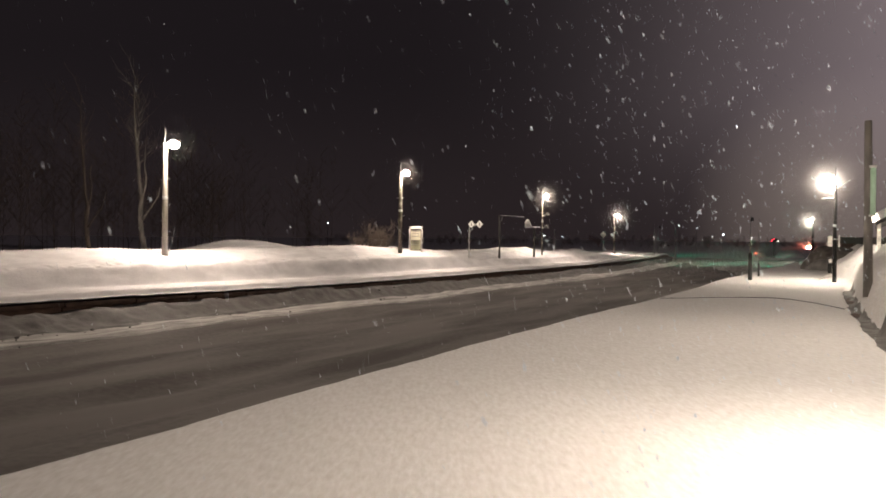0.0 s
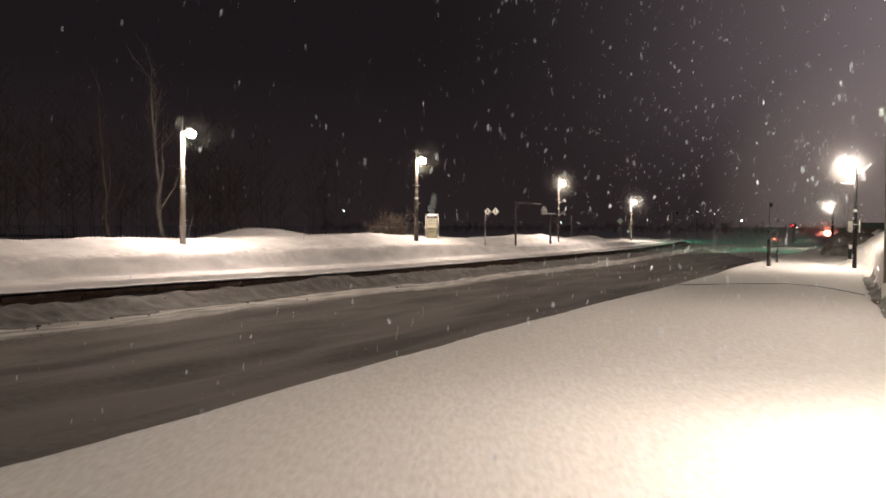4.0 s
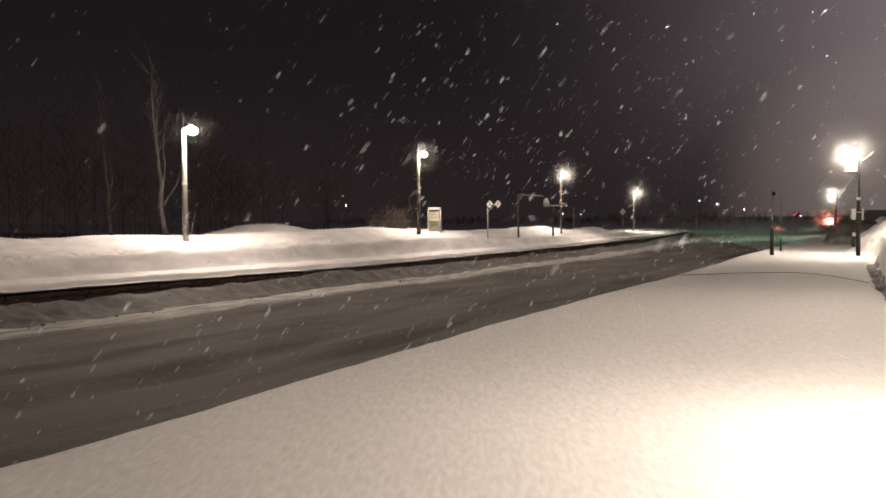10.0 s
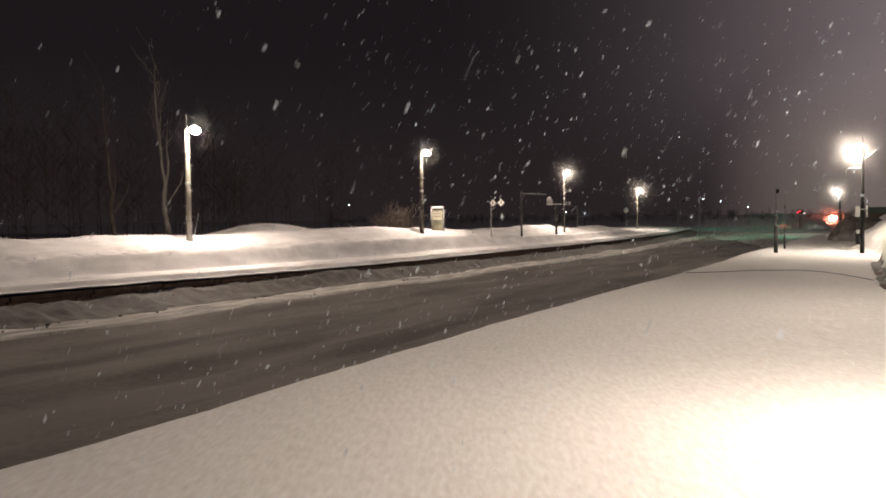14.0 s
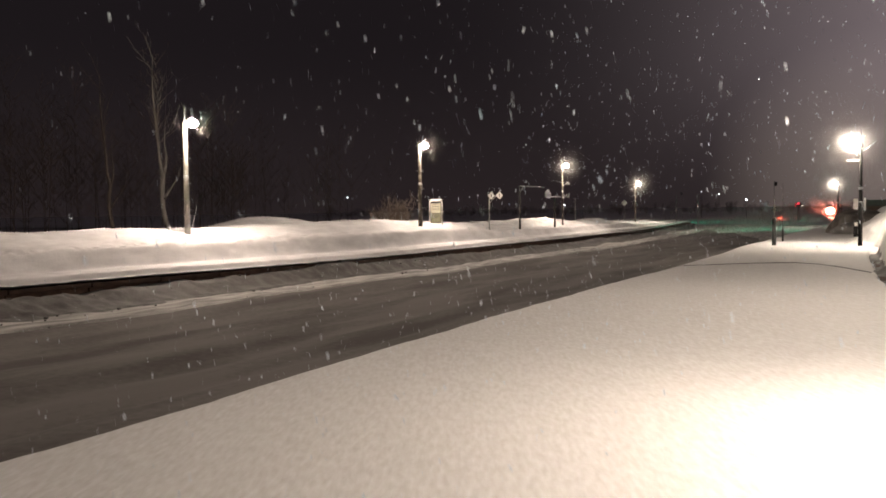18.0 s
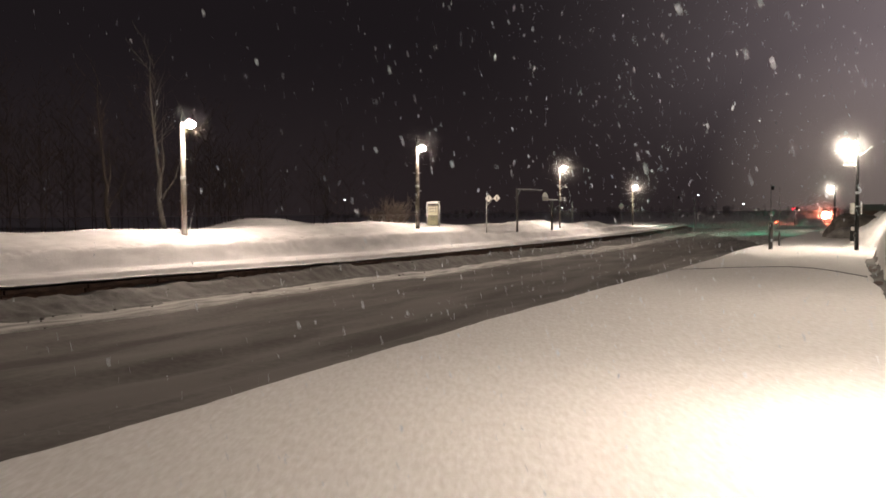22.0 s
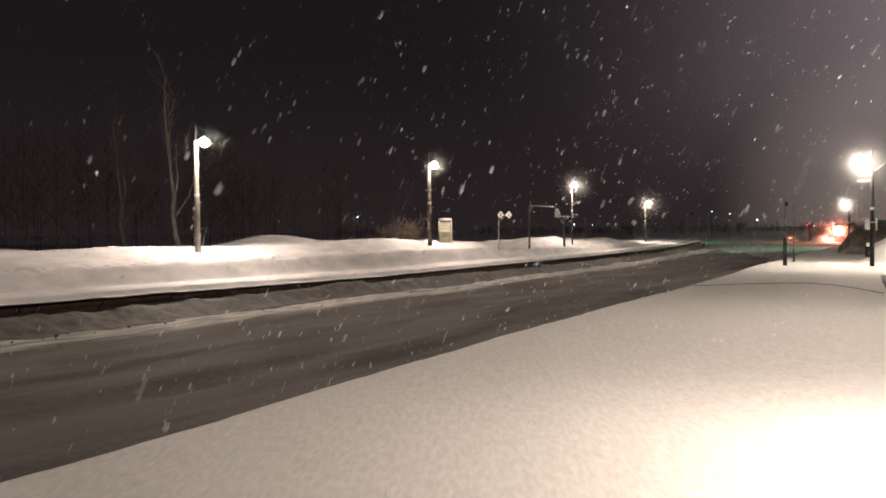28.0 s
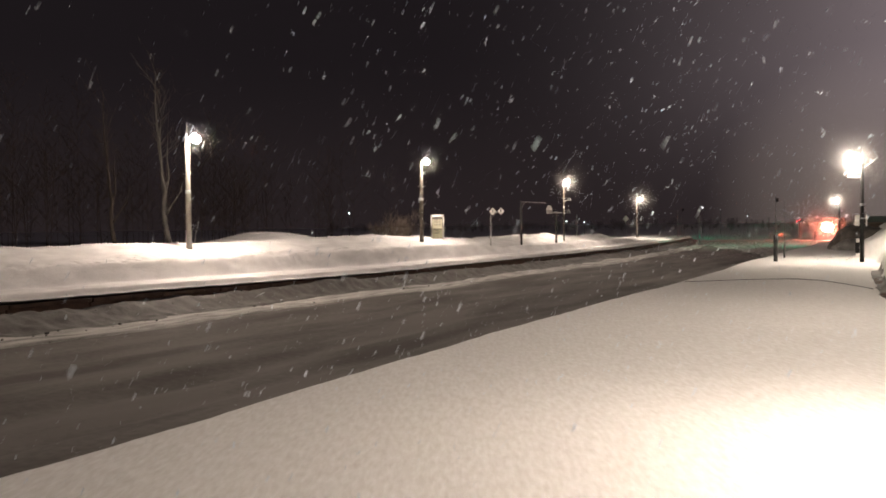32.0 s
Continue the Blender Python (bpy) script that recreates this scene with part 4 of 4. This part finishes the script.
for k in range(40):
    a, s = rng.uniform(0, 2 * math.pi), rng.uniform(0.15, 1.0)
    limb(stems, (0.6 * rng.uniform(-1, 1), 0.8 * rng.uniform(-1, 1), -0.1), (s * math.cos(a), s * math.sin(a), 1.1), rng.uniform(0.7, 1.5), 0.018, rng, 2, 0.9)
part("twig", stems, TWIG, bush)


# ---- the engine that comes up the line, and flakes added for its headlights' glow ----
engine = thing("snowplough_engine", pose(-16.8, 250, -1.65), "orange-red railway snowplough engine with bright headlights", "train")
part("hood", box((2.3, 8.0, 1.1), (0, 4.8, 1.55), 0.15), LOCO_RED, engine)
part("cab", box((2.4, 2.6, 1.6), (0, 9.6, 1.9), 0.12), LOCO_RED, engine)
part("frame", box((2.6, 12.0, 0.45), (0, 6.0, 0.95), 0.05), DARK_STEEL, engine)
for s in (-1, 1):
    part("plough_blade", box((1.6, 0.10, 1.1), (s * 0.70, 0.15, 0.62), 0.03, Matrix.Rotation(radians(s * 28), 4, "Z")), DARK_STEEL, engine)
    lamp = part("headlight", box((0.30, 0.9, 0.5), (s * 0.20, 0.50, 1.62), 0.1), DARK_STEEL, engine)
    part("lens", globe(0.46, (s * 0.13, -0.30, 1.62), 1.0), GLASS_HEAD, lamp, "glaring warm headlight glass", smooth=True)
    for y in (2.0, 4.0, 8.0, 10.0):
        part("wheel", tube([(s * 0.55, y, 0.43), (s * 0.68, y, 0.43)], [0.43, 0.43], 16), DARK_STEEL, engine)

def flakes(name, starts, sizes, seed, mat=FLAKE, leaves=2):
    """Many thin flakes as one mesh, each one ragged leaf or two that cross."""
    rs = np.random.RandomState(seed)
    n = len(starts)
    a = rs.normal(size=(n, 3))
    a /= np.linalg.norm(a, axis=1)[:, None]
    b = np.cross(a, rs.normal(size=(n, 3)))
    b /= np.linalg.norm(b, axis=1)[:, None]
    c = np.cross(a, b)
    rim = lambda p, q: np.stack([p, q, -p, -q], 1) * rs.uniform(0.55, 1.25, (n, 4, 1))
    rims = [rim(a, b), rim(0.9 * a + 0.3 * b, c)][:leaves]
    co = (starts[:, None, :] + sizes[:, None, None] * np.concatenate(rims, 1)).reshape(-1, 3)
    corners = 4 * leaves * n
    me = bpy.data.meshes.new(name)
    me.vertices.add(corners)
    me.vertices.foreach_set("co", co.reshape(-1))
    me.loops.add(corners)
    me.loops.foreach_set("vertex_index", np.arange(corners))
    me.polygons.add(leaves * n)
    me.polygons.foreach_set("loop_start", np.arange(0, corners, 4))
    me.update(calc_edges=True)
    me.validate()
    me.materials.append(mat)
    return new(name, me)


# Flakes and motes added before the lenses to give the light a halo.
rs = np.random.RandomState(11)
n = 14000
wide = rs.gamma(1.6, 2.2, n)
around = rs.uniform(0, 2 * math.pi, n)
cloud = np.stack([wide * np.cos(around) - 1.0, -np.abs(rs.normal(0, 2.6, n)) - 0.3, np.abs(1.6 + 0.6 * wide * np.sin(around)) + 0.2], 1)
spray = flakes("glow_flakes", cloud, rs.uniform(0.006, 0.015, n), 12)
spray.parent = engine
spray["label"] = "added flakes that spread the glow of the headlights"
way = rs.normal(size=(11000, 3)) * (1.0, 0.7, 0.8)
way /= np.linalg.norm(way, axis=1)[:, None]
haze = flakes("glow_motes", np.array((-0.3, -0.6, 1.75)) + way * (0.5 + 4.5 * rs.beta(1.4, 2.6, 11000))[:, None], rs.uniform(0.02, 0.04, 11000), 13, HAZE_MOTES, 1)
haze.parent = engine
haze["label"] = "added motes that make a halo before the headlights"


# ---- motes added round each lamp, standing in for its soft halo ----
def lamp_halo(at, reach, share, fine, seed):
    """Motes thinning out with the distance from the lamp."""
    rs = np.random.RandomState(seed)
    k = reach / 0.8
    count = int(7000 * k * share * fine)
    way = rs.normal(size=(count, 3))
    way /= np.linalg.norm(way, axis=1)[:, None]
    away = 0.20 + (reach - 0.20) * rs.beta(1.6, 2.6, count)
    ob = flakes("halo_motes", np.array(at) + way * away[:, None], 0.0034 * k ** 1.5 / math.sqrt(fine) * rs.uniform(0.7, 1.3, count), seed, HAZE_MOTES, 1)
    return tagged(ob, "added motes that make a halo round a lit lamp", "mist", "lamp mists", "stuff")


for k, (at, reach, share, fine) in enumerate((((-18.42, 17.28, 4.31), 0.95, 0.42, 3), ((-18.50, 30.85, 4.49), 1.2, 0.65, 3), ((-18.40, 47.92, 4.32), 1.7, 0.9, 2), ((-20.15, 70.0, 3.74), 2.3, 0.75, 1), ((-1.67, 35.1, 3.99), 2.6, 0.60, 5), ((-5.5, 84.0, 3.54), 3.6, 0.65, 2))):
    lamp_halo(at, reach, share, fine, 300 + k)
rs = np.random.RandomState(61)
low = np.stack([rs.triangular(-15, -9.5, -5.5, 16000), rs.uniform(44, 84, 16000), -0.5 + 2.4 * rs.beta(1.0, 2.4, 16000)], 1)
tagged(flakes("ground_mist", low, rs.uniform(0.025, 0.05, 16000), 62, HAZE_MOTES, 1), "fine blown snow mist in green light above the tracks", "mist", "", "stuff")

# ---- falling snow: drifts of flakes, carried by gusts ----
GUSTS = ((-8, 0.3), (0, 0.4), (2, 0.6), (4, 0.0), (7, -0.5), (8, 0.0), (10, -0.8), (11.5, -1.0), (13.5, -0.5), (17, -0.6), (18.5, 0.4), (20, -0.4), (21.5, 0.0), (23, 0.6), (24.5, -0.5), (29, -0.5), (31, -0.6), (40, -0.4))
CLOCK = np.arange(-8, 40.01, 0.25)
BLOWN = np.cumsum(np.interp(CLOCK, *zip(*GUSTS))) * 0.25


def carried_to(t, drift, gain):
    """Where a drift of flakes has got to after t seconds."""
    blown = gain * (np.interp(t, CLOCK, BLOWN) - np.interp(0.0, CLOCK, BLOWN))
    return np.stack([drift[0] * t + 0.87 * blown, drift[1] * t + 0.49 * blown, drift[2] * t], -1)


SNOWFALL = (  # seed, count, box from, box to, drift per second, smallest and largest flake, share of the gusts
    (21, 4800, (-4.4, 2.4, -0.4), (0.8, 13, 6.5), (-0.30, -0.15, -1.25), 0.0024, 0.0125, 1.0),
    (25, 24000, (-3.4, 2.5, 1.0), (0.6, 11, 6.0), (0.10, -0.05, -1.30), 0.0032, 0.0135, 1.2),
    (26, 330, (-1.2, 0.6, 0.9), (0.4, 1.7, 2.5), (-0.10, -0.05, -1.25), 0.0020, 0.0052, 0.8),
    (22, 4800, (-4.4, 2.4, -0.4), (0.8, 14, 6.5), (0.35, 0.05, -1.05), 0.0024, 0.0125, 0.8),
    (27, 13000, (-2.2, 4.0, 1.2), (0.6, 11, 5.8), (-0.45, 0.10, -1.15), 0.0034, 0.0135, 1.1),
    (28, 5000, (-2.7, 1.5, 1.45), (0.4, 3.4, 2.8), (-0.15, -0.10, -1.35), 0.0012, 0.0042, 1.0),
    (29, 3600, (-7.0, 1.8, 0.5), (-2.2, 5.5, 4.0), (0.05, -0.10, -1.30), 0.0030, 0.0115, 1.0),
    (23, 1300, (-20, 8, -0.5), (3, 30, 8), (-0.25, -0.30, -1.20), 0.006, 0.017, 0.8),
    (24, 1300, (-22, 12, -0.5), (3, 40, 9), (0.25, 0.00, -1.15), 0.006, 0.017, 0.6),
)
drifts = []
for seed, count, lo, hi, drift, small_r, large_r, gain in SNOWFALL:
    rs = np.random.RandomState(seed)
    spot = rs.uniform(lo, hi, (count, 3))
    spot = spot[np.hypot(spot[:, 0] - 1.1, spot[:, 1] - 6.0) > 2.1]
    count = len(spot)
    fall = (hi[2] - lo[2]) / -drift[2]
    when = rs.uniform(-fall, 32.0 + fall, count)
    starts = spot - carried_to(when, drift, gain)
    ob = flakes("falling_snow", starts, small_r + (large_r - small_r) * rs.rand(count) ** 3.3, seed)
    tagged(ob, "white snowflakes drifting down through the lamplight", "snowfall", kind="stuff")
    drifts.append((ob, drift, gain))


def motions():
    walk(engine, [(0, pose(-16.6, 250, -1.70)), (10, pose(-13.0, 190, -1.28)), (20, pose(-9.85, 140, -0.93)), (32, pose(-7.2, 97, -0.67))])
    for ob, drift, gain in drifts:
        walk(ob, [(0.5 * k, pose(*carried_to(0.5 * k, drift, gain))) for k in range(65)])


motions()
